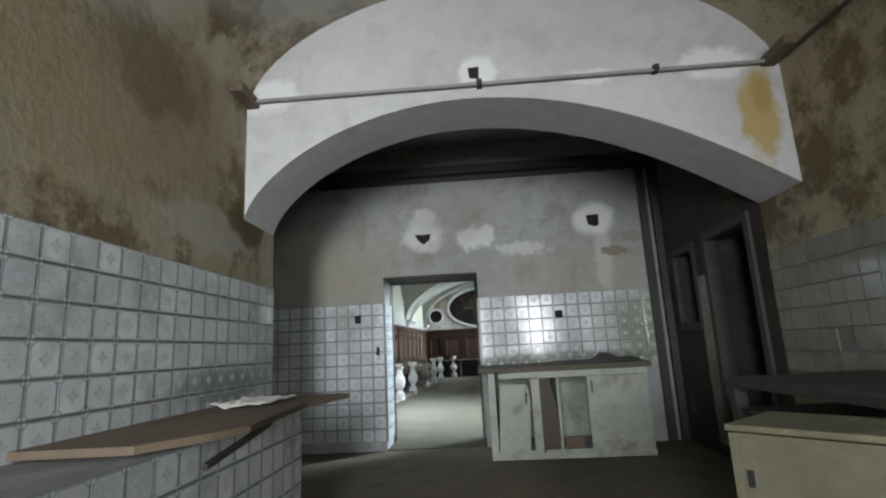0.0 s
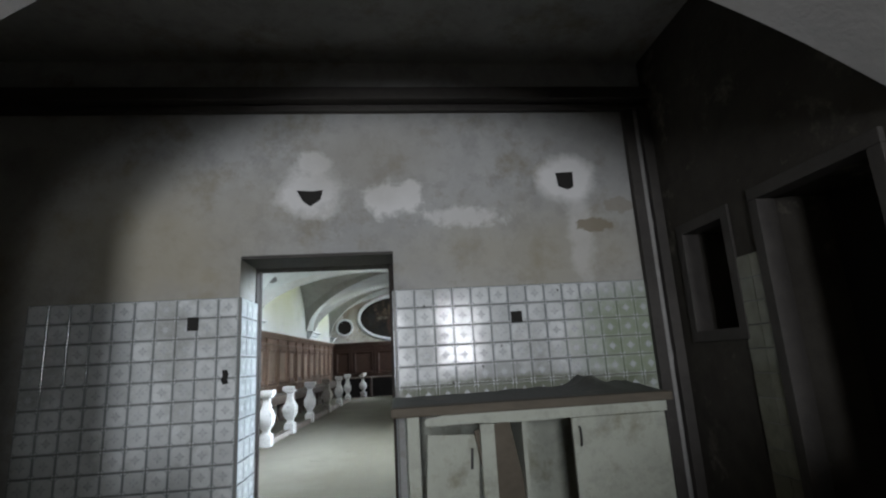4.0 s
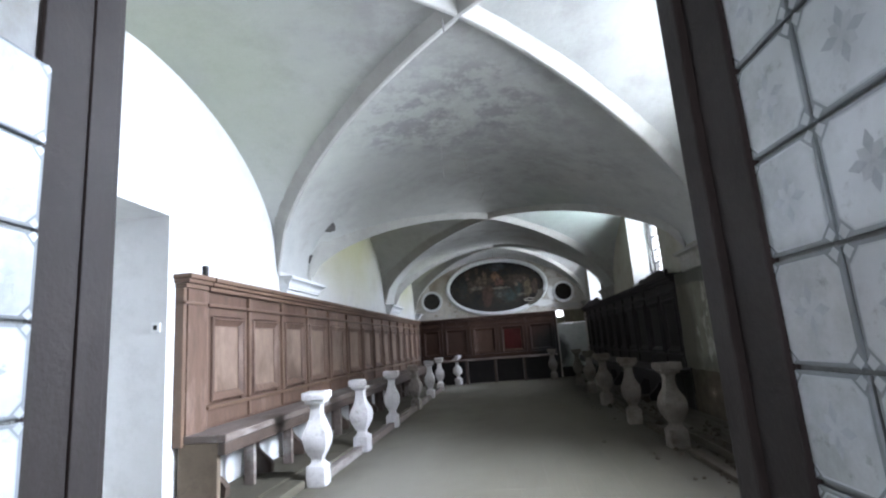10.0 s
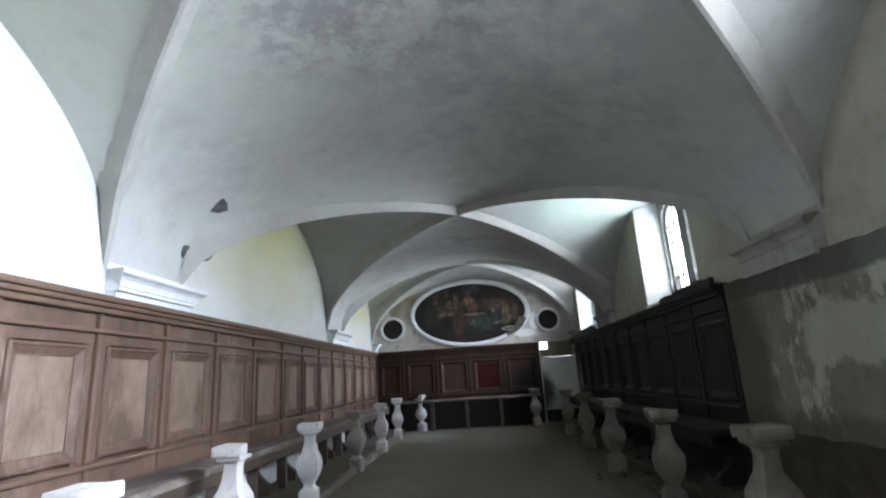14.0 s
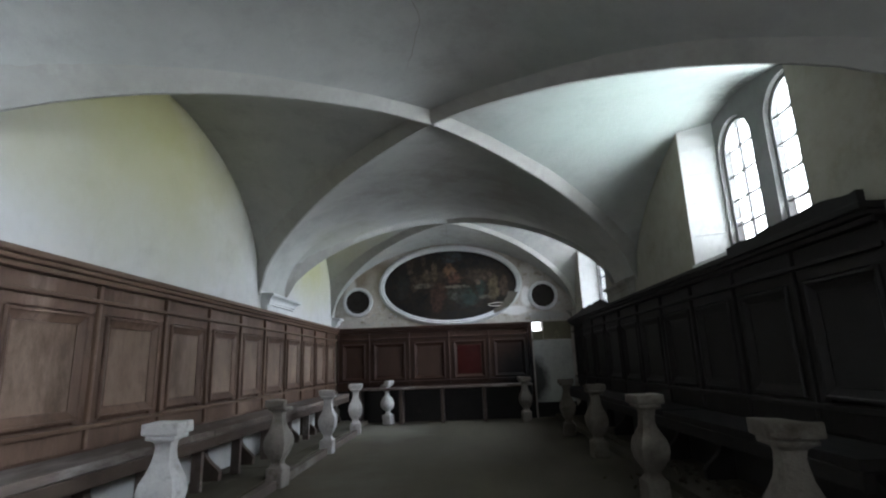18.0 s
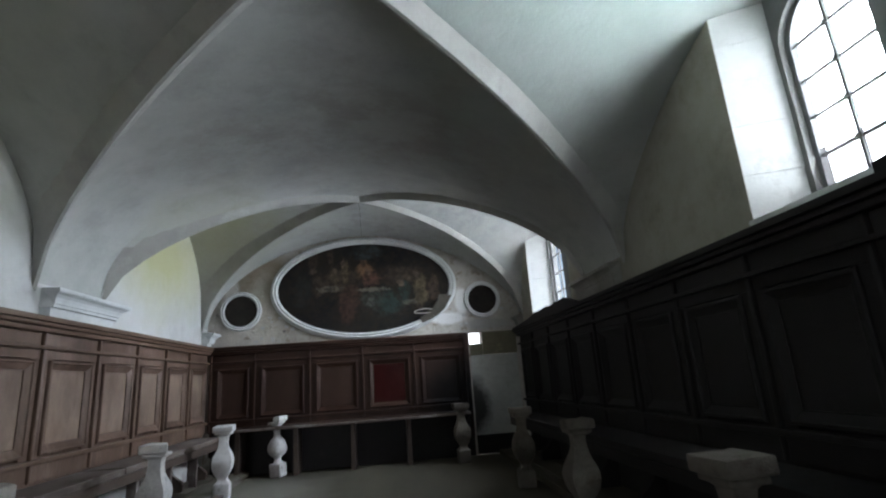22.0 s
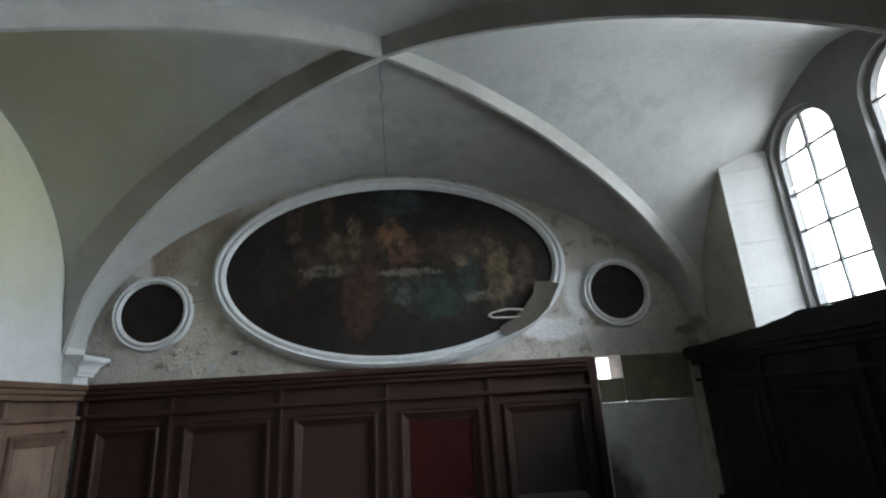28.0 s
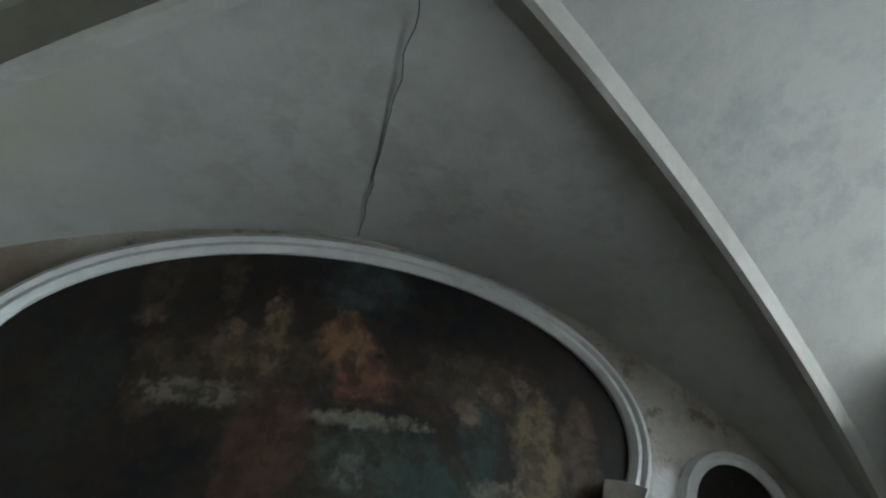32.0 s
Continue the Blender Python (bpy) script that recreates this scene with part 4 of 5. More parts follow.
def bench(name, label, x, out, start, stop, top_mat, bracket_mat, count):
    root = thing(name, label, "bench")
    n = max(1, round((stop - start) / 2.6))
    for k in range(n):
        a, b = start + (stop - start) * k / n, start + (stop - start) * (k + 1) / n
        lo, hi = sorted((x, x + out * 0.42))
        part("seat_plank", cube(lo, hi, a + 0.004, b - 0.004, 0.575 + 0.004 * (k % 2), 0.635 + 0.004 * (k % 2), 0.008), top_mat, root)
    lo, hi = sorted((x + out * 0.35, x + out * 0.415))
    part("seat_apron", cube(lo, hi, start, stop, 0.475, 0.574, 0.01), bracket_mat, root)
    for k in range(count):
        scroll_bracket(root, x + out * 0.04, start + 0.25 + (stop - start - 0.5) * k / (count - 1), out, bracket_mat)
    return root


west_bench = bench("wall_bench", "dusty wooden wall bench on dark scroll brackets", XL + 0.03, 1, 10.58, 21.9, M_BENCH, M_BRACKET, 14)
bench("wall_bench", "wall bench on scroll brackets, darkened for the backlit side", XR - 0.03, -1, 14.05, 21.9, M_SHADEWOOD, M_SHADEWOOD, 9)
part("end_support", cube(XL + 0.03, XL + 0.375, 10.586, 10.64, 0.08, 0.573, 0.008), M_BOARD, west_bench, "light brown end board")
for k in range(13):
    part("upright_board", cube(XL + 0.24, XL + 0.34, 11.25 + 0.83 * k, 11.30 + 0.83 * k, 0.08, 0.474, 0.005), M_BENCH, west_bench, "grey dusty upright")
root = thing("end_bench", "dark bench along the end wall with a pale front edge", "bench")
part("seat_plank", cube(-2.3, 1.4, YF - 0.46, YF - 0.03, 0.665, 0.72, 0.008), M_WOODFAR, root)
part("seat_edge", cube(-2.3, 1.4, YF - 0.475, YF - 0.462, 0.676, 0.717, 0.003), M_BENCH, root, "pale front edge strip")
# added dark sheet, gives the shade below the seat
part("shade_board", cube(-2.66, 1.5, YF - 0.03, YF - 0.002, 0.0, 0.664, 0.003), M_SHADEWOOD, root, "dark board added for the shade under the bench")
for k in range(5):
    part("bracket", cube(-2.2 + k * 0.86, -2.13 + k * 0.86, YF - 0.4, YF - 0.03, 0.0, 0.664, 0.006), M_BRACKET, root)


def platform(name, x0, x1, mat, label):
    root = thing(name, label, "platform", kind="structure")
    n = 4
    for j in range(5):
        a, b = 10.2 + 2.4 * j, 10.2 + 2.4 * (j + 1)
        for k in range(n):
            w = (x1 - x0) / n
            part("board", cube(x0 + k * w + 0.003, x0 + (k + 1) * w - 0.003, a + 0.003, min(b, YF) - 0.003, 0.0, 0.075 + 0.003 * ((j + k) % 3), 0.004), mat, root)
    return root


platform("platform_west", XL, -2.02, M_FLOOR, "low board platform under the bench, grey with dust")
platform("platform_east", 1.86, XR, M_FLOOR, "low dark board platform under the bench")

BAL = [(0.086, 0.185), (0.070, 0.20), (0.053, 0.225), (0.055, 0.25), (0.084, 0.30), (0.109, 0.35), (0.121, 0.41), (0.122, 0.45), (0.111, 0.50), (0.086, 0.55),
       (0.064, 0.60), (0.055, 0.65), (0.053, 0.70), (0.058, 0.735), (0.078, 0.752), (0.095, 0.762)]
BALL = [(0.085, 0.185), (0.06, 0.21), (0.045, 0.25), (0.06, 0.28), (0.11, 0.31), (0.135, 0.37), (0.14, 0.41), (0.13, 0.46), (0.10, 0.52), (0.055, 0.56), (0.048, 0.60), (0.05, 0.66), (0.07, 0.73), (0.10, 0.762)]


def worn(bm, amount, seed):
    """Chips and wear: every corner moved a little by noise."""
    for v in bm.verts:
        v.co += Vector(noise.noise_vector(v.co * 9 + Vector((seed, 0, 0)))) * amount
    return bm


def slab(x, z0, z1, seed, chip=0.0):
    bm = cube(-x, x, -x, x, z0, z1, 0.014)
    bmesh.ops.subdivide_edges(bm, edges=bm.edges[:], cuts=2, use_grid_fill=True)
    worn(bm, 0.007, seed)
    if chip:
        for v in bm.verts:
            d = v.co.x + v.co.y * 0.4 - (x - chip)
            if d > 0:
                v.co.x -= d * 0.8
                v.co.z -= d * 0.15
    return bm


def baluster(material, label, rings, square, seed, chip=0.0):
    root = thing("stone_baluster", label, "baluster", group="stone table supports")
    bm = bmesh.new()
    lathe(bm, rings, 20, square=square)
    smooth(part("vase", worn(bm, 0.008, seed), material, root), 40)
    smooth(part("foot", slab(0.092, 0.0, 0.188, seed + 1), material, root), 40)
    smooth(part("cap_moulding", slab(0.098, 0.752, 0.785, seed + 2), material, root), 40)
    smooth(part("cap", slab(0.120, 0.786, 0.86, seed + 3, chip), material, root), 40)
    return root


LIT, DIM = "weathered white stone vase baluster, once a table support", "brown-grey stone vase baluster darkened for the shaded side, once a table support"
makers = {(m, k): baluster(m, t, BAL, 0.8, 5.0 * k, 0.05 * k) for m, t in ((M_STONE, LIT), (M_STONESHADE, DIM)) for k in (0, 1)}
firsts = {(M_STONE, 0): (-1.92, 11.46, 3), (M_STONE, 1): (-1.92, 12.95, -3), (M_STONESHADE, 0): (1.62, 12.3, 4), (M_STONESHADE, 1): (1.56, 13.85, -5)}
for key, (x, y, a) in firsts.items():
    makers[key].matrix_basis = pose(x, y, 0, 0, 0, a)
for k, (x, y, a) in enumerate(((-1.94, 14.72, 5), (-1.93, 18.7, 3), (-1.95, 20.65, 98))):
    copy_thing(makers[M_STONE, k % 2], pose(x, y, 0, random.uniform(-1, 1), random.uniform(-1, 1), a))
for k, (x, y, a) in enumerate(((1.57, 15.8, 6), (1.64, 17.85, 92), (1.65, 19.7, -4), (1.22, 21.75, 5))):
    copy_thing(makers[M_STONESHADE, k % 2], pose(x, y, 0, random.uniform(-1, 1), random.uniform(-1, 1), a))
stained = baluster(M_STONEBROWN, "stone baluster stained brown, standing beside the bench", BAL, 0.8, 3.0, 0.08)
stained.matrix_basis = pose(-1.93, 16.78, 0, 0, 0.6, -6)
ball = baluster(M_STONE, "weathered stone baluster with a round belly and chipped cap", BALL, 0.1, 9.0, 0.12)
ball.matrix_basis = pose(-1.56, 22.0, 0, 0, 3, 160)
lean = copy_thing(makers[M_STONESHADE, 1], pose(1.72, 10.25, 0, 0, 0, 170))
lean["label"] = "chipped stone baluster darkened for the shaded side, against bare plaster"

# rubble along the foot of the stripped wall
bm = bmesh.new()
for k in range(420):
    y = random.uniform(8.2, 17.0)
    x = 2.3 - abs(random.gauss(0, 0.42))
    r = random.uniform(0.006, 0.03) * (1.6 if random.random() < 0.06 else 1)
    m = Matrix.Translation((x, y, (0.075 if x > 1.86 and y > 10.2 else 0.0) + r * 0.3)) @ Euler((random.random() * 6, random.random() * 6, random.random() * 6)).to_matrix().to_4x4() @ Matrix.Diagonal((r, r * random.uniform(0.5, 1), r * 0.5, 1))
    bmesh.ops.create_cube(bm, size=1.6, matrix=m)
tagged(part("rubble", bm, M_RUBBLE), "scattered crumbs of fallen plaster on the floor", "rubble", kind="stuff")

# timber footrests between the supports
for x, ys in ((-1.93, (11.6, 13.09, 14.86, 16.92, 18.84, 20.79)), (1.66, (10.4, 12.34, 13.94, 15.89))):
    for k, (a, b) in enumerate(zip(ys, ys[1:])):
        tagged(part("foot_rail", cube(x - 0.045, x + 0.045, a, b - 0.28, 0.0, (0.085 if x < 0 else 0.05) + 0.005 * (k % 2), 0.01), M_BENCH if x < 0 else M_RUBBLE), "worn timber foot rail on the floor between supports" if x < 0 else "dark brown timber foot rail on the floor", "foot rail", "foot rails")

# hall floor boards, seen as long faint joints
root = thing("floor_hall", "grey worn plank floor with dust, faint joints and painted pools of window light", "floor", kind="structure")
k = 0
x = XL
while x < XR:
    w = random.uniform(0.2, 0.26)
    y = Y0 - random.uniform(0.0, 2.0)
    while y < YF:
        ln = random.uniform(3.0, 4.4)
        part("plank", cube(x + 0.0002, min(x + w, XR) - 0.0002, max(y, Y0 - 0.1) + 0.001, min(y + ln, YF) - 0.001, -0.02, random.uniform(-0.0004, 0.0)), M_FLOOR, root)
        y += ln
    x += w

# ---- hall: end wall ----
OX, OZ, ORX, ORZ = -0.21, 2.86, 1.475, 0.785


def ring_frame(name, label, category, cx, cz, rx, rz, prof, mat, material_in, inner_label, inner_name):
    root = thing(name, label, category)
    n = 72
    path = [2 * math.pi * k / n for k in range(n)]
    bm = bmesh.new()
    sweep(bm, path, lambda i: [(cx + (rx + d) * math.cos(path[i]), YF - h, cz + (rz + d) * math.sin(path[i])) for d, h in prof], True)
    smooth(part("moulded_frame", bm, mat, root, "white stucco moulding"), 35)
    bm = bmesh.new()
    prism(bm, [(cx + (rx + 0.01) * math.cos(a), cz + (rz + 0.01) * math.sin(a)) for a in path], "y", YF - 0.028, YF - 0.012)
    part(inner_name, bm, material_in, root, inner_label)
    return root


PROF = [(-0.012, 0.0), (-0.012, 0.05), (0.015, 0.075), (0.045, 0.06), (0.06, 0.085), (0.095, 0.06), (0.105, 0.035), (0.12, 0.0)]
ring_frame("oval_painting", "large dark oval oil painting in a white stucco frame", "painting", OX, OZ, ORX, ORZ, PROF, M_STUCCO, M_CANVAS, "darkened canvas with dim patches of colour", "canvas")
PROF2 = [(-0.01, 0.0), (-0.01, 0.04), (0.012, 0.055), (0.035, 0.04), (0.05, 0.05), (0.065, 0.0)]
ring_frame("round_painting", "blackened round painting in a white stucco ring", "painting", -2.27, 2.56, 0.27, 0.265, PROF2, M_STUCCO, M_BLACKPAINT, "blackened round canvas", "canvas")
ring_frame("round_painting", "blackened round painting in a white stucco ring", "painting", 1.82, 2.55, 0.26, 0.26, PROF2, M_STUCCO, M_BLACKPAINT, "blackened round canvas", "canvas")
# torn corner of the canvas hanging over the frame, with a pale curl
bm = bmesh.new()
prism(bm, [(0.70, 2.27), (0.74, 2.19), (0.88, 2.235), (1.03, 2.315), (1.15, 2.42), (1.275, 2.635), (1.16, 2.66), (1.055, 2.66), (1.03, 2.56), (0.93, 2.43), (0.82, 2.34)], "y", YF - 0.10, YF - 0.092)
part("torn_canvas", bm, M_TORN, bpy.data.objects["oval_painting"], "torn grey-brown strip of canvas over the frame")
bm = bmesh.new()
loop = [(0.92, 2.415), (0.78, 2.425), (0.65, 2.40), (0.61, 2.378), (0.65, 2.355), (0.78, 2.35), (0.89, 2.352)]
for (a, b), (c, d) in zip(loop, loop[1:]):
    tube(bm, (a, YF - 0.11, b), (c, YF - 0.11, d), 0.009, 6)
part("canvas_curl", bm, M_FARWALL, bpy.data.objects["oval_painting"], "pale curled edge of torn canvas")
# loose flakes of plaster on the end wall
root = thing("plaster_flakes", "loose pale and dark flakes of plaster on the end wall", "plaster", kind="structure")
for k in range(46):
    x = random.uniform(-2.45, -1.35) if k < 32 else random.uniform(1.2, 2.2)
    z = random.uniform(2.03, 2.75)
    if ((x - OX) / (ORX + 0.14)) ** 2 + ((z - OZ) / (ORZ + 0.14)) ** 2 < 1 or math.hypot(x + 2.27, z - 2.56) < 0.36 or math.hypot(x - 1.82, z - 2.55) < 0.36:
        continue
    r = random.uniform(0.012, 0.05)
    bm = bmesh.new()
    pts = [(x + r * random.uniform(0.5, 1.2) * math.cos(a * 1.05), z + 0.8 * r * random.uniform(0.5, 1.2) * math.sin(a * 1.05)) for a in range(6)]
    prism(bm, pts, "y", YF - random.uniform(0.004, 0.014), YF + 0.01)
    part("flake", bm, M_HOLE if random.random() < 0.12 else M_KARCH, root)

root = thing("door_1", "pale painted door standing in the corner of the end wall", "door", kind="structure")
part("door_leaf", cube(1.545, 2.358, YF + 0.02, YF + 0.07, 0.30, 1.59, 0.004), M_PALEDOOR, root)
part("door_base", cube(1.545, 2.358, YF + 0.015, YF + 0.075, 0.0, 0.299, 0.004), M_DARK, root, "near-black foot of the door")
part("transom", cube(1.545, 1.76, YF + 0.01, YF + 0.09, 1.592, 1.79, 0.004), M_BOX, root, "brownish board over the door")
part("transom", cube(1.762, 2.36, YF - 0.012, YF - 0.002, 1.592, 1.98, 0.004), M_BOX, root, "brownish board over the door")
mesh = bpy.data.meshes.new("backdrop")
mesh.from_pydata([(0.8, YF + 1.2, 1.0), (2.9, YF + 1.2, 1.0), (2.9, YF + 1.2, 3.2), (0.8, YF + 1.2, 3.2)], [], [(0, 1, 2, 3)])
mesh.materials.append(sky_mat)
tagged(new("backdrop", mesh), "plain white sky beyond the gap over the door", "sky", kind="structure")

# broken holes in the haunch of the vault: dark plugs, cavity shade in their colour
def haunch_hole(x, y, r, label):
    z = vault_z(x, y)
    e = 0.08
    nrm = Vector((-(vault_z(x + e, y) - z) / e, -(vault_z(x, y + e) - z) / e, 1)).normalized()
    turn = nrm.to_track_quat("Z", "Y").to_matrix().to_4x4()
    bm = bmesh.new()
    n = 14
    ring = [(r * random.uniform(0.85, 1.12) * math.cos(2 * math.pi * k / n), 0.85 * r * random.uniform(0.85, 1.12) * math.sin(2 * math.pi * k / n)) for k in range(n)]
    lo = [bm.verts.new((*p, -0.012)) for p in ring]
    hi = [bm.verts.new((p[0] * 0.8, p[1] * 0.8, 0.05)) for p in ring]
    bm.faces.new(lo), bm.faces.new(hi)
    for k in range(n):
        bm.faces.new((lo[k], lo[(k + 1) % n], hi[(k + 1) % n], hi[k]))
    tagged(part("vault_hole", bm, M_HOLE, m=Matrix.Translation((x, y, z)) @ turn), label, "hole", "holes in the vault", "structure")


haunch_hole(-2.45, 13.51, 0.10, "ragged hole broken in the vault haunch")
haunch_hole(-2.755, 13.48, 0.08, "small ragged hole broken in the vault haunch")
bm = bmesh.new()
prism(bm, [(13.55, 2.42), (13.66, 2.53), (13.80, 2.62), (13.98, 2.70), (14.05, 2.665), (13.95, 2.59), (13.86, 2.565), (13.78, 2.50), (13.70, 2.45), (13.63, 2.37)], "x", XL - 0.01, XL + 0.03)
tagged(part("vault_hole", bm, M_HOLE), "chipped edge where the vault meets the wall", "hole", "holes in the vault", "structure")

# flakes of plaster lifting off the end wall round the left roundel
bm = bmesh.new()
for k in range(46):
    t = random.uniform(0, 2 * math.pi)
    d = random.uniform(0.33, 0.62)
    x, z = -2.27 + d * math.cos(t), 2.56 + d * 0.8 * math.sin(t)
    if x < XL + 0.05 or z < WT + 0.05 or z > vault_z(x, YF - 0.05) - 0.06 or ((x - OX) / (ORX + 0.2)) ** 2 + ((z - OZ) / (ORZ + 0.2)) ** 2 < 1:
        continue
    r = random.uniform(0.012, 0.045)
    ring = [(x + r * random.uniform(0.6, 1.3) * math.cos(a * 1.05), z + 0.7 * r * random.uniform(0.6, 1.3) * math.sin(a * 1.05)) for a in range(6)]
    lo = [bm.verts.new((p[0], YF - random.uniform(0.006, 0.022), p[1])) for p in ring]
    hi = [bm.verts.new((p[0], YF + 0.004, p[1])) for p in ring]
    bm.faces.new(lo), bm.faces.new(hi)
    for j in range(6):
        bm.faces.new((lo[j], lo[(j + 1) % 6], hi[(j + 1) % 6], hi[j]))
tagged(part("plaster_flakes", bm, M_FARWALL), "pale plaster flakes peeling off the end wall", "plaster", kind="stuff")

# fine crack in the end bay
bm = bmesh.new()
pts = []
for k in range(30):
    y = 20.72 + 1.6 * k / 29
    x = XC - 0.02 - 0.05 * k / 29 + 0.016 * noise.noise((k * 0.45, 2, 5))
    pts.append((x, y, vault_z(x, y) - 0.008))
for a, b in zip(pts, pts[1:]):
    tube(bm, a, b, 0.0022, 5)
tagged(part("vault_crack", bm, M_DARK), "fine dark crack running down the end vault", "crack", kind="structure")
bm = bmesh.new()
bends = ((-0.37, 13.05), (-0.38, 13.56), (-0.18, 13.76), (-0.22, 14.11), (-0.15, 14.48), (-0.33, 15.1))
pts = []
for (xa, ya), (xb, yb) in zip(bends, bends[1:]):
    for k in range(8):
        x, y = xa + (xb - xa) * k / 8, ya + (yb - ya) * k / 8
        x += 0.02 * noise.noise((y * 9, 4, 1))
        pts.append((x, y, vault_z(x, y) - 0.006))
for a, b in zip(pts, pts[1:]):
    tube(bm, a, b, 0.0022, 5)
tagged(part("vault_crack", bm, M_STONEBROWN), "brown crack wandering across the vault", "crack", kind="structure")
# hook and wires under the first vault
for x, y, r, ln in ((-0.30, 10.15, 0.006, 0.14), (-0.62, 12.45, 0.004, 0.42), (-0.15, 15.84, 0.012, 0.07)):
    bm = bmesh.new()
    z = vault_z(x, y) - 0.03
    tube(bm, (x, y, z + 0.05), (x + 0.01, y, z - ln), r, 6)
    tagged(part("hanging_wire", bm, M_PIPE), "thin wire hanging from the vault", "wire", "hanging wires")
# switch in the doorway, dark hook above the panelling
root = thing("light_switch", "small white plastic light switch in the doorway", "switch")
part("plate", cube(-2.93, -2.85, 10.436, 10.449, 1.49, 1.57, 0.004), M_WHITEPLASTIC, root)
part("toggle", cube(-2.905, -2.875, 10.428, 10.437, 1.51, 1.55, 0.003), M_DARK, root)
tagged(part("wall_hook", cube(XL + 0.001, XL + 0.04, 10.93, 10.98, 2.02, 2.11, 0.006), M_DARK), "small dark iron plate above the panelling", "hook")
# ragged boards left on top of the east panelling; added dark strip shades its bench
wall("shade_strip_east", cube(XR - 0.012, XR + 0.01, 14.1, YF, 0.0, 0.31), M_SHADEWOOD, "dark strip added for the shade under the bench")


def ragged_board(y0, y1, z_at, seed):
    n = 26
    ys = [y0 + (y1 - y0) * k / n for k in range(n + 1)]
    tops = [(y, z_at(y) + 0.022 * noise.noise((y * 4.0, seed, 0)) + 0.012 * noise.noise((y * 15, seed, 2))) for y in ys]
    bm = bmesh.new()
    prism(bm, tops + [(y1, WT - 0.004), (y0, WT - 0.004)], "x", XR - 0.165, XR - 0.12)
    tagged(part("broken_board", bm, M_SHADEWOOD), "broken dark board on top of the panelling", "board", "broken boards")


ragged_board(14.06, 15.5, lambda y: 2.06 - 0.03 * abs(y - 14.5), 3.0)
ragged_board(19.2, 22.3, lambda y: float(np.interp(y, (19.2, 19.5, 20.7, 21.3, 22.3), (2.0, 2.09, 2.085, 2.04, 1.99))), 8.0)


# ---- kitchen: shell ----
def kpart(name, bm, material, parent=None, label=""):
    return part(name, bm, material, parent, label, None if parent else KM)


def kthing(name, label, category, group="", kind=""):
    return thing(name, label, category, KM, group, kind)


KL, KR, KB = -0.52, 3.50, -9.2       # front room: left wall, right wall, back wall
bm = bmesh.new()
box(bm, -2.9, 0.0, 0.0, 0.62, -0.1, 4.6)
box(bm, 1.19, 3.9, 0.0, 0.62, -0.1, 4.6)
box(bm, 0.0, 1.19, 0.0, 0.62, 2.08, 4.6)
tagged(kpart("wall_door", bm, M_KPLASTER), "grey stained plaster wall above patterned tiles", "wall", kind="structure")
# hall side, closing up to the side walls of the hall
bm = bmesh.new()
box(bm, XL - 0.6, -0.83, Y0 - 0.16, Y0, -0.1, 4.2)
box(bm, 0.43, XR + 0.5, Y0 - 0.16, Y0, -0.1, 4.2)
box(bm, -0.83, 0.43, Y0 - 0.16, Y0, 2.11, 4.2)
wall("wall_south", bm, M_HALLWALL, "white hall wall round the kitchen doorway")


def arch_z(x):
    h, p = (1.72, 1.3) if x < 1.2 else (2.30, 2.1)
    u = min(1.0, abs(x - 1.2) / h)
    return 2.17 + 0.835 * math.sqrt(1 - u * u) ** p


bm = bmesh.new()
box(bm, -3.0, KL, -2.75, -2.2, 2.19, 4.6)
box(bm, KR, 4.0, -2.75, -2.2, 2.17, 4.6)
box(bm, -3.0, KL, -2.75, -2.2, -0.1, 2.19, slot=1)
box(bm, KR, 4.0, -2.75, -2.2, -0.1, 2.17, slot=1)
n = 40
for k in range(n):
    a, b = 1.49 - 2.01 * math.cos(math.pi * k / n), 1.49 - 2.01 * math.cos(math.pi * (k + 1) / n)
    prism(bm, [(a, arch_z(a)), (b, arch_z(b)), (b, 4.6), (a, 4.6)], "y", -2.75, -2.2)
tagged(kpart("wall_arch", bm, [M_KARCH, M_KOCHRE]), "white plaster wall over a wide low arch", "wall", kind="structure")

for nm, x0, x1 in (("wall_kitchen_left", -3.0, KL), ("wall_kitchen_right", KR, 4.0)):
    bm = bmesh.new()
    box(bm, x0, x1, KB, -2.75, -0.1, 4.4)
    tagged(kpart(nm, bm, M_KOCHRE), "flaking ochre plaster wall over pale tiles", "wall", kind="structure")
bm = bmesh.new()
box(bm, -3.4, -2.6, -2.2, 0.05, -0.1, 4.6)
tagged(kpart("wall_kitchen_side", bm, M_KPLASTER), "dark plaster wall of the back kitchen", "wall", kind="structure")
# right wall of the back kitchen with a niche and a doorway
bm = bmesh.new()
box(bm, KR, 4.0, -2.2, -1.98, -0.1, 4.6)
box(bm, KR, 4.0, -1.98, -1.14, 2.10, 4.6)
box(bm, KR, 4.0, -1.14, -0.84, -0.1, 4.6)
box(bm, KR, 4.0, -0.84, -0.28, 2.08, 4.6)
box(bm, KR, 4.0, -0.84, -0.28, -0.1, 1.28)
box(bm, KR, 4.0, -0.28, 0.05, -0.1, 4.6)
tagged(kpart("wall_kitchen_side", bm, M_KDARK), "plaster wall with a niche and a doorway, darkened for shade", "wall", kind="structure")
# added wall, coloured near black so the openings read as unlit
tagged(kpart("wall_shade_fill", cube(4.001, 4.3, -2.75, 0.05, -0.1, 4.6), M_DARK), "near-black wall standing in for shade in the side openings", "wall", kind="structure")
bm = bmesh.new()
for x0, x1 in ((-3.0, 0.1), (1.0, 2.4), (3.3, 4.0)):
    box(bm, x0, x1, KB - 0.4, KB, -0.1, 4.6)
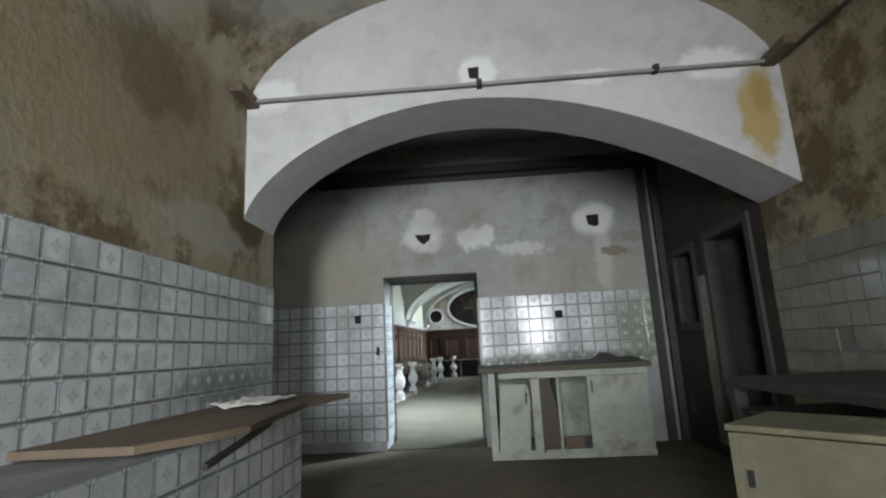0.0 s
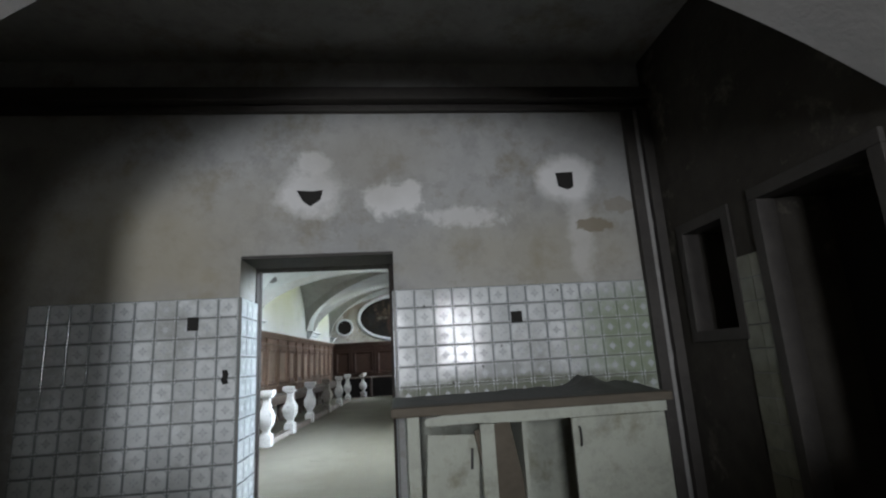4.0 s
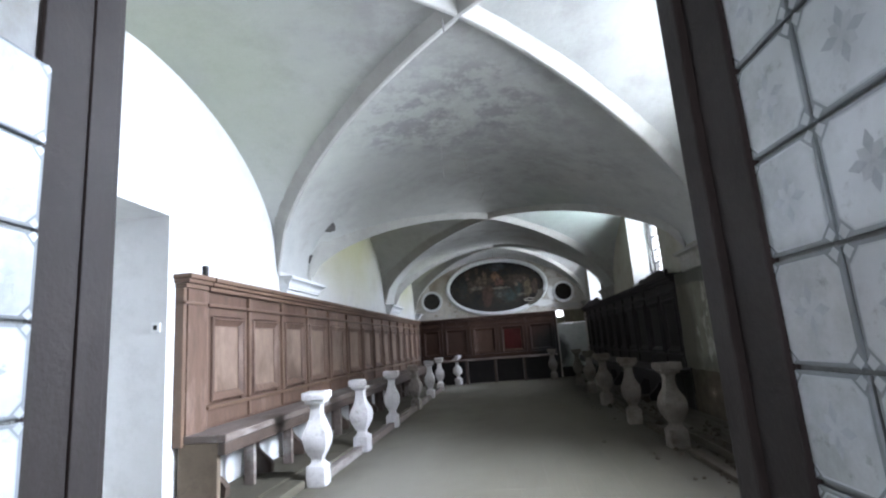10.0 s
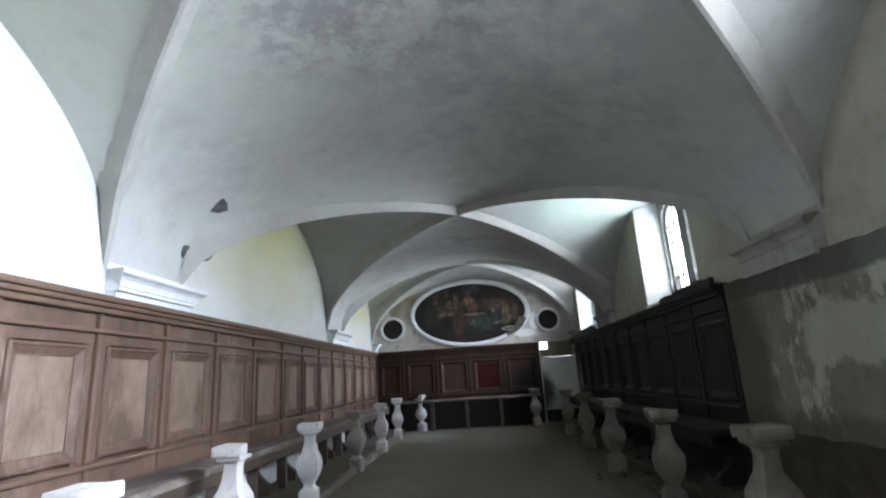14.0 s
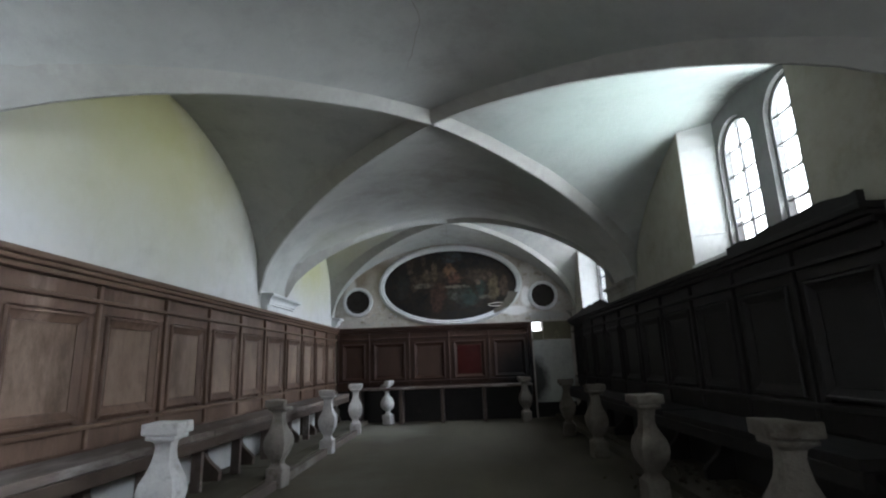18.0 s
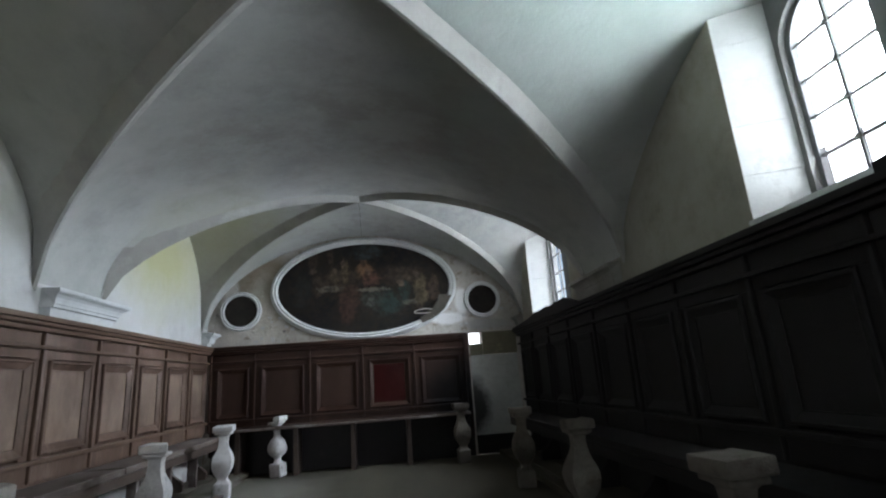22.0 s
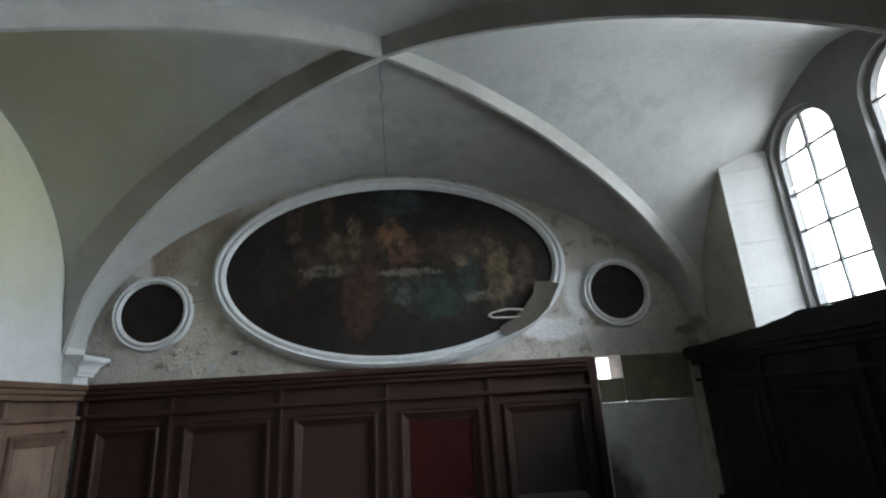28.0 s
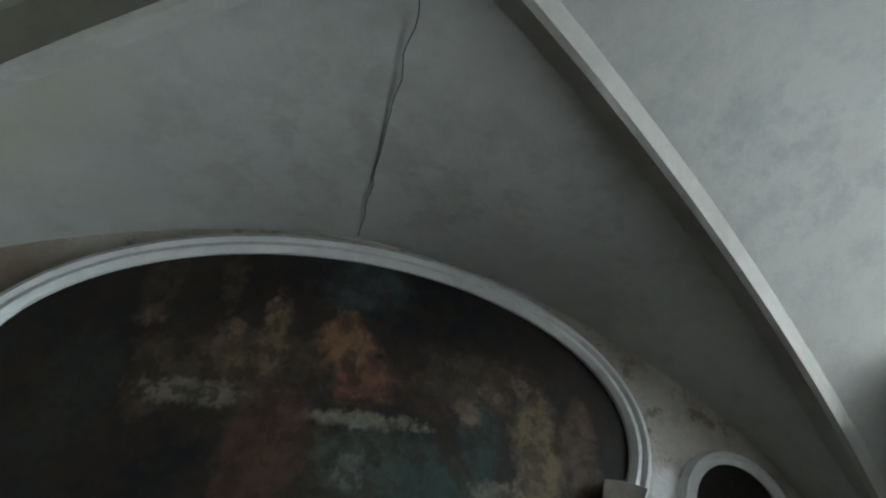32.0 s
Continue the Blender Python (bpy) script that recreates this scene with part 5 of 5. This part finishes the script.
for x0, x1 in ((0.1, 1.0), (2.4, 3.3)):
    box(bm, x0, x1, KB - 0.4, KB, -0.1, 1.0)
    box(bm, x0, x1, KB - 0.4, KB, 2.5, 4.6)
tagged(kpart("wall_kitchen_back", bm, M_KOCHRE), "plain plaster wall with a window", "wall", kind="structure")
# barrel vault over the front room, flat ceiling over the back
bm = bmesh.new()
rows = []
for j in range(25):
    y = KB + (-2.75 - KB) * j / 24
    row = []
    for i in range(33):
        u = -math.cos(math.pi * i / 32)
        x = 1.49 + 2.03 * u
        row.append(bm.verts.new((x, y, 2.93 + 1.1 * math.sqrt(max(0, 1 - u * u)) + 0.015 * noise.noise((x, y, 8.0)))))
    rows.append(row)
for a, b in zip(rows, rows[1:]):
    for i in range(32):
        bm.faces.new((a[i], a[i + 1], b[i + 1], b[i]))
tagged(smooth(kpart("ceiling_front", bm, M_KOCHRE)), "ochre plaster barrel vault over the front kitchen", "ceiling", kind="structure")
tagged(kpart("ceiling_back", cube(-3.2, 4.2, -2.4, 0.2, 3.78, 3.95), M_KPLASTER), "dark flat ceiling of the back kitchen", "ceiling", kind="structure")
tagged(kpart("beam", cube(-2.6, KR, -0.14, -0.004, 3.36, 3.47, 0.01), M_LINTEL), "dark beam high along the door wall", "beam", kind="structure")
tagged(kpart("beam", cube(-2.6, KR, -0.06, -0.004, 3.29, 3.35, 0.01), M_LINTEL), "thin dark moulding under the beam", "beam", kind="structure")

# door
root = kthing("door_2", "open doorway with a dark wooden frame and tiled reveals", "door", kind="structure")
kpart("lintel", cube(0.001, 1.189, 0.003, 0.438, 2.055, 2.079, 0.003), M_LINTEL, root, "dark wooden lintel")
kpart("frame_post", cube(0.0, 0.010, 0.44, 0.64, 0.0, 2.075, 0.003), M_DOORFRAME, root)
kpart("frame_bead", cube(0.0, 0.015, 0.55, 0.62, 0.0, 2.05, 0.003), M_DOORFRAME, root)
kpart("frame_post", cube(1.162, 1.19, 0.44, 0.64, 0.0, 2.075, 0.006), M_DOORFRAME, root)
kpart("frame_bead", cube(1.146, 1.19, 0.55, 0.62, 0.0, 2.05, 0.006), M_DOORFRAME, root)
kpart("frame_head", cube(0.010, 1.162, 0.44, 0.64, 2.052, 2.078, 0.006), M_DOORFRAME, root)
kpart("threshold", cube(0.0, 1.19, 0.0, 0.66, -0.02, 0.004, 0.004), M_FLOOR, root)

# ---- kitchen: fittings ----
root = kthing("sink_cabinet", "chipped cream painted kitchen cabinet with a broken fallen door", "cabinet")
CF = -0.80                                  # plane of the cabinet's front
kpart("side_panel", cube(1.235, 1.27, CF + 0.03, -0.02, 0.0, 0.865, 0.004), M_CABINET, root)
kpart("side_panel", cube(2.855, 2.89, CF + 0.03, -0.02, 0.0, 0.865, 0.004), M_CABINET, root)
kpart("bottom_shelf", cube(1.27, 2.855, CF + 0.02, -0.03, 0.05, 0.085, 0.004), M_CABINET, root)
kpart("back_panel", cube(1.27, 2.855, -0.05, -0.03, 0.085, 0.84), M_CABINET, root)
bm = bmesh.new()
prism(bm, [(1.355, 0.855), (1.34, 0.835), (1.35, 0.812), (1.42, 0.806), (1.55, 0.81), (1.9, 0.80), (2.89, 0.805), (2.89, 0.866), (1.46, 0.866)], "y", CF - 0.004, CF + 0.016)
kpart("front_rail", bm, M_CABINET, root, "cream rail broken at one end")
kpart("plinth_rail", cube(1.235, 2.89, CF, CF + 0.016, 0.0, 0.06, 0.004), M_CABINET, root)
kpart("post", cube(1.235, 1.31, CF - 0.004, CF + 0.03, 0.0, 0.865, 0.005), M_CABINET, root)
kpart("post", cube(1.68, 1.768, CF - 0.002, CF + 0.04, 0.06, 0.80, 0.005), M_CABINET, root)
kpart("inner_partition", cube(1.95, 1.975, CF + 0.04, -0.06, 0.085, 0.80), M_CABINET, root)
d = part("cabinet_door", cube(0.0, 0.325, -0.01, 0.01, 0.0, 0.70, 0.006), M_CABINET, root, "pale grey-green door hanging askew", m=pose(1.315, CF + 0.035, 0.055, 0, 3.5, 6))
part("door_handle", cube(0.27, 0.285, -0.026, -0.01, 0.50, 0.62, 0.004), M_IRON, d, "dark iron handle")
part("loose_board", cube(-0.24, 0.02, -0.008, 0.008, 0.0, 0.72, 0.004), M_TAN, root, "brown board leaning inside the cabinet", m=pose(1.99, CF + 0.10, 0.09, -4, -9, 20))
part("loose_board", cube(0.0, 0.20, -0.008, 0.008, 0.0, 0.11, 0.003), M_BOARD, root, "dark board end on the cabinet floor", m=pose(2.0, CF + 0.06, 0.087, 0, 0, 0))
d = kpart("cabinet_door", cube(2.255, 2.865, CF - 0.012, CF + 0.008, 0.06, 0.80, 0.006), M_CABINET, root, "cream cabinet door with a small handle")
bm = bmesh.new()
for k in range(6):
    a, b = math.pi * k / 6, math.pi * (k + 1) / 6
    tube(bm, (2.30, CF - 0.012 - 0.022 * math.sin(a), 0.69 + 0.055 * math.cos(a)), (2.30, CF - 0.012 - 0.022 * math.sin(b), 0.69 + 0.055 * math.cos(b)), 0.007, 6)
kpart("door_handle", bm, M_IRON, d, "dark curved iron handle")
root = kthing("worktop", "worn brown worktop caked with dark dirt", "worktop")
kpart("slab", cube(1.14, 2.93, -0.83, -0.012, 0.868, 0.925, 0.012), M_TAN, root)
bm = bmesh.new()
rows = []
for i in range(41):
    x = 1.15 + 1.77 * i / 40
    ht = 0.012 + 0.012 * noise.noise((x * 3, 1, 1)) + 0.03 * max(0, (x - 1.6) / 1.3) + 0.075 * math.exp(-((x - 2.62) / 0.10) ** 2)
    row = []
    for j in range(9):
        v = j / 8
        y = -0.74 + 0.725 * v + 0.04 * noise.noise((x * 4, 5, 2)) * (1 - v)
        row.append(bm.verts.new((x, y, 0.924 + ht * min(1, v * 1.5) * (0.8 + 0.5 * noise.noise((x * 9, y * 9, 3))))))
    rows.append(row)
for a, b in zip(rows, rows[1:]):
    for j in range(8):
        bm.faces.new((a[j], b[j], b[j + 1], a[j + 1]))
smooth(kpart("dirt_layer", bm, M_CABTOP, root, "dark dirt heaped against the tiles"), 60)

# tiled bench with a warped plank, left
tagged(kpart("tiled_bench", cube(KL, -0.02, -5.6, -2.95, 0.0, 0.82, 0.01), M_GROUT), "low masonry bench faced with pale tiles", "bench")
bm = bmesh.new()
prism(bm, [(KL + 0.005, -4.52), (-0.05, -4.50), (0.10, -4.26), (0.17, -4.06), (0.12, -3.6), (0.09, -3.1), (0.21, -2.55), (0.14, -2.47), (-0.30, -2.44), (KL + 0.01, -2.9)], "z", 0.832, 0.862)
tagged(kpart("warped_plank", bm, M_BOARD), "worn brown plank top lying on the tiled bench", "plank")
bm = bmesh.new()
tube(bm, (0.12, -3.75, 0.825), (0.09, -4.28, 0.74), 0.016)
tagged(kpart("iron_bracket", bm, M_IRON), "bent iron bar under the plank", "bracket")
bm = bmesh.new()
g = bmesh.ops.create_grid(bm, x_segments=14, y_segments=8, size=0.5)
for v in bm.verts:
    v.co = Vector((-0.26 + v.co.x * 0.34, -3.05 + v.co.y * 0.50, 0.886 + 0.022 * noise.noise(v.co * 7) + 0.012 * noise.noise(v.co * 19)))
bmesh.ops.solidify(bm, geom=bm.faces[:], thickness=0.004)
tagged(kpart("paper_sheet", bm, M_PAPER), "crumpled pale paper lying on the plank", "paper")

# right foreground: cream chest and dark counter
root = thing("cream_chest", "low chest with a yellowed cream front", "chest", KM @ pose(2.10, -4.22, 0, 0, 0, -48))
part("body", cube(0.0, 0.50, 0.012, 0.40, 0.0, 0.79, 0.010), M_DARK, root, "near-black sides and back")
part("front_panel", cube(0.0, 0.50, -0.006, 0.012, 0.02, 0.785, 0.006), M_BOX, root)
part("lid", cube(-0.012, 0.512, -0.014, 0.41, 0.791, 0.815, 0.006), M_BOX, root)
part("front_rim", cube(0.0, 0.028, -0.016, -0.006, 0.02, 0.785, 0.004), M_BOX, root, "raised cream edge")
part("latch_plate", cube(0.045, 0.068, -0.012, -0.006, 0.60, 0.66, 0.002), M_IRON, root)
part("latch_plate", cube(0.045, 0.068, -0.012, -0.006, 0.53, 0.555, 0.002), M_IRON, root)
root = kthing("dark_counter", "dark stone counter along the wall", "counter")
kpart("slab", cube(2.62, 3.49, -4.55, -3.05, 0.85, 0.90, 0.01), M_LINTEL, root)
kpart("shelf_board", cube(2.66, 3.49, -4.5, -3.1, 0.70, 0.73, 0.006), M_LINTEL, root)
kpart("body", cube(2.78, 3.49, -4.5, -3.12, 0.0, 0.70, 0.01), M_DARK, root)
kpart("leg", cube(2.64, 2.71, -3.14, -3.07, 0.0, 0.849, 0.006), M_LINTEL, root)

# boarded pipe chase in the corner, tie rod on the arch wall
root = kthing("pipe_chase", "two dark brown boards with a pale pipe between them", "pipe")
kpart("board", cube(3.27, 3.36, -0.07, -0.012, 0.0, 3.28, 0.006), M_LINTEL, root)
kpart("board", cube(3.41, 3.495, -0.10, -0.012, 0.0, 3.28, 0.006), M_LINTEL, root)
bm = bmesh.new()
lathe(bm, [(0.022, 0.0), (0.022, 1.1), (0.027, 1.1), (0.027, 1.16), (0.022, 1.16), (0.022, 2.2), (0.027, 2.2), (0.027, 2.26), (0.022, 2.26), (0.022, 3.28)], 14, 3.385, -0.045)
smooth(kpart("pipe", bm, M_PIPE, root, "pale painted pipe"))
bm = bmesh.new()
for k in range(8):
    a, b = (3.46 + 0.02 * math.sin(k), -2.86 - 0.5 * k, 3.07 - 0.02 * k), (3.46 + 0.02 * math.sin(k + 1), -2.86 - 0.5 * (k + 1), 3.07 - 0.02 * (k + 1))
    tube(bm, a, b, 0.014, 6)
tagged(kpart("wall_cable", bm, M_LINTEL), "dark cable running along the foot of the vault", "cable")
root = kthing("tie_rod", "thin iron rod across the arch wall on timber stubs", "rod")
bm = bmesh.new()
tube(bm, (-0.50, -2.80, 3.10), (3.48, -2.80, 3.08), 0.014)
kpart("rod", bm, M_PIPE, root)
for x in (-0.47, 3.42):
    kpart("stub", cube(x - 0.05, x + 0.05, -3.05, -2.7, 3.06, 3.13, 0.008), M_BOARD, root)
for x in (1.3, 2.6):
    kpart("clip", cube(x - 0.02, x + 0.02, -2.825, -2.74, 3.07, 3.12, 0.004), M_IRON, root)


# near-black plates on the surface stand in for the shade inside holes
def pocket(x, y, z, pts, label, depth=0.012):
    bm = bmesh.new()
    prism(bm, [(x + a, z + b) for a, b in pts], "y", y - depth, y + 0.02)
    tagged(kpart("wall_hole", bm, M_DARK), label, "hole", "holes in the plaster", "structure")


pocket(0.535, 0.0, 2.55, [(-0.11, 0.06), (0.02, 0.05), (0.10, 0.06), (0.08, -0.02), (0.0, -0.075), (-0.06, -0.03)], "ragged dark hole in pale plaster")
pocket(2.69, 0.0, 2.65, [(-0.075, 0.07), (0.075, 0.075), (0.07, -0.06), (0.02, -0.08), (-0.06, -0.05)], "square dark hole in pale plaster")
pocket(1.265, -2.75, 3.21, [(-0.045, 0.04), (0.04, 0.045), (0.035, -0.05), (-0.035, -0.04)], "small dark socket hole on the arch wall")
pocket(-0.33, -0.012, 1.565, [(-0.04, 0.05), (0.04, 0.05), (0.04, -0.05), (-0.04, -0.05)], "dark switch box hole in the tiles")
pocket(2.16, -0.012, 1.50, [(-0.045, 0.045), (0.045, 0.045), (0.045, -0.045), (-0.045, -0.045)], "dark socket hole in the tiles")
pocket(-0.085, -0.012, 1.16, [(-0.02, 0.052), (0.012, 0.056), (0.027, 0.02), (0.016, -0.008), (0.028, -0.045), (-0.012, -0.052), (-0.028, -0.02), (-0.014, 0.01)], "dark lock plate hole in the tiles")
for px, pz in ((1.86, 1.13), (1.62, 1.02), (1.42, 1.62), (2.02, 1.28), (2.52, 1.70)):
    pocket(px, -0.0135, pz, [(-0.008, 0.006), (0.004, 0.009), (0.009, -0.004), (-0.003, -0.009)], "small dark chip in a tile", 0.003)
# dark hatch and doorway in the side wall
root = kthing("door_3", "dark open doorway in the side wall of the kitchen", "door", kind="structure")
kpart("frame_head", cube(KR - 0.03, KR + 0.1, -2.02, -1.10, 2.08, 2.16, 0.006), M_LINTEL, root)
kpart("frame_post", cube(KR - 0.03, KR + 0.1, -1.18, -1.10, 0.0, 2.08, 0.006), M_LINTEL, root)
kpart("frame_post", cube(KR - 0.03, KR + 0.1, -2.02, -1.94, 0.0, 2.08, 0.006), M_LINTEL, root)
root = kthing("wall_hatch", "dark framed niche in the side wall", "niche", kind="structure")
for y0, y1, z0, z1 in ((-0.88, -0.80, 1.22, 2.14), (-0.32, -0.24, 1.22, 2.14), (-0.80, -0.32, 2.06, 2.14), (-0.80, -0.32, 1.22, 1.30)):
    kpart("frame_board", cube(KR - 0.02, KR + 0.12, y0, y1, z0, z1, 0.005), M_LINTEL, root)

# ---- kitchen: tiles ----
T = 0.151


def tile_mesh(motif=True):
    """A glazed tile, wide joints above and below, and a soft printed flower in an octagon."""
    bm = bmesh.new()
    hx, hy = T / 2 - 0.0009, T / 2 - 0.0032
    box(bm, -hx, hx, -hy, hy, -0.006, 0.0)
    top = [f for f in bm.faces if f.normal.z > 0.5]
    bmesh.ops.inset_region(bm, faces=top, thickness=0.004, depth=0.0015)
    z = 0.0019

    def quad(pts, slot):
        f = bm.faces.new([bm.verts.new((p[0], p[1], z)) for p in pts])
        f.material_index = slot
    if motif:
        o, k = T * 0.44, T * 0.13
        ring = [(-o + k, -o), (o - k, -o), (o, -o + k), (o, o - k), (o - k, o), (-o + k, o), (-o, o - k), (-o, -o + k)]
        quad(ring, 3)                                          # whiter eight-sided panel
        z += 0.0002
        for a, b in zip(ring, ring[1:] + ring[:1]):            # thin printed line round it
            quad([a, b, (b[0] * 0.962, b[1] * 0.962), (a[0] * 0.962, a[1] * 0.962)], 1)
        for sx, sy in ((1, 1), (-1, 1), (-1, -1), (1, -1)):    # corner dots shared by four tiles
            c = T * 0.43
            quad([(sx * (c - 0.011), sy * c), (sx * c, sy * (c - 0.011)), (sx * (c + 0.008), sy * c), (sx * c, sy * (c + 0.008))][::sx * sy], 1)
        rose = []
        for q in range(16):                                    # lobed pale rosette
            t, r = math.pi / 8 * q, T * (0.175 if q % 2 == 0 else 0.125)
            rose.append((r * math.cos(t), r * math.sin(t)))
        quad(rose, 1)
        z += 0.0002
        for q in range(4):                                     # four darker arms
            t = math.pi / 2 * q
            r0, r1, r2, wide = T * 0.04, T * 0.15, T * 0.245, 0.36
            quad([(r0 * math.cos(t), r0 * math.sin(t)), (r1 * math.cos(t - wide), r1 * math.sin(t - wide)), (r2 * math.cos(t), r2 * math.sin(t)), (r1 * math.cos(t + wide), r1 * math.sin(t + wide))], 2)
    mesh = bpy.data.meshes.new("tile")
    bm.to_mesh(mesh)
    bm.free()
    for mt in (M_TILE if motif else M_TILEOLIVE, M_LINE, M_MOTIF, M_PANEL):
        mesh.materials.append(mt)
    return mesh


TILE, PLAIN = tile_mesh(), tile_mesh(False)


def tile_field(name, label, origin, right, up, cols, rows, skip=None, plain=False, cut_first=1.0):
    """Tiles set on a bed; right, up: unit steps in the kitchen's axes; the bed is the thing, tiles its parts."""
    right, up = Vector(right), Vector(up)
    out = right.cross(up)
    bm = bmesh.new()
    o = Vector(origin)
    w, h = right * (cols * T), up * (rows * T)
    a, b, c, d = o, o + w, o + w + h, o + h
    lo = [bm.verts.new(p + out * 0.006) for p in (a, b, c, d)]
    hi = [bm.verts.new(p - out * 0.004) for p in (a, b, c, d)]
    bm.faces.new(lo), bm.faces.new(hi)
    for k in range(4):
        bm.faces.new((lo[k], lo[(k + 1) % 4], hi[(k + 1) % 4], hi[k]))
    root = tagged(kpart(name, bm, M_GROUT), label, "tiles", kind="structure")
    rot = Matrix((right, up, out)).transposed().to_4x4()
    rng = random.Random(name + str(cols))
    for i in range(cols):
        for j in range(rows):
            if skip and skip(i, j, rng):
                continue
            p = o + right * ((i + 0.5) * T) + up * ((j + 0.5) * T) + out * (0.0128 + rng.uniform(-0.0008, 0.0008))
            t = new("tile", PLAIN if plain else TILE)
            t.parent = root
            t.matrix_basis = Matrix.Translation(p) @ rot @ Euler((rng.uniform(-0.006, 0.006), rng.uniform(-0.006, 0.006), rng.choice((0, 1)) * math.pi)).to_matrix().to_4x4()
    return root


tile_field("tiles_door_left", "pale patterned glazed tiles beside the doorway", (-10 * T, 0, 1.757 - 11 * T), (1, 0, 0), (0, 0, 1), 10, 11)
tile_field("tiles_door_right", "pale patterned glazed tiles above the worktop", (1.195, 0, 1.76 - 6 * T), (1, 0, 0), (0, 0, 1), 14, 6)
tile_field("tiles_reveal_left", "pale bluish glazed tiles in the door reveal", (0.004, 0.0, 1.757 - 11 * T), (0, 1, 0), (0, 0, 1), 3, 11)
tile_field("tiles_reveal_right", "glazed tiles in the door reveal", (1.186, 3 * T, 1.757 - 11 * T), (0, -1, 0), (0, 0, 1), 3, 11)
tile_field("tiles_wall_left", "pale glazed tiles along the kitchen wall", (KL, -2.21 - 22 * T, 1.71 - 6 * T), (0, 1, 0), (0, 0, 1), 22, 6, lambda i, j, r: r.random() < 0.015)
tile_field("tiles_pier_left", "pale glazed tiles low on the arch pier", (KL, -2.21 - 5 * T, 1.71 - 11 * T), (0, 1, 0), (0, 0, 1), 5, 5)
tile_field("tiles_wall_right", "glazed tiles along the kitchen wall, darkened to olive for shade", (KR, -2.21, 1.76 - 6 * T), (0, -1, 0), (0, 0, 1), 20, 6, lambda i, j, r: r.random() < 0.1, True)
tile_field("tiles_side_right", "glazed tiles beside the dark doorway, darkened to olive for shade", (KR, -0.85, 1.76 - 11 * T), (0, -1, 0), (0, 0, 1), 2, 11, None, True)
tile_field("tiles_bench_front", "pale glazed tiles on the front of the masonry bench", (-0.02, -5.5, 0.815 - 5 * T), (0, 1, 0), (0, 0, 1), 17, 5)
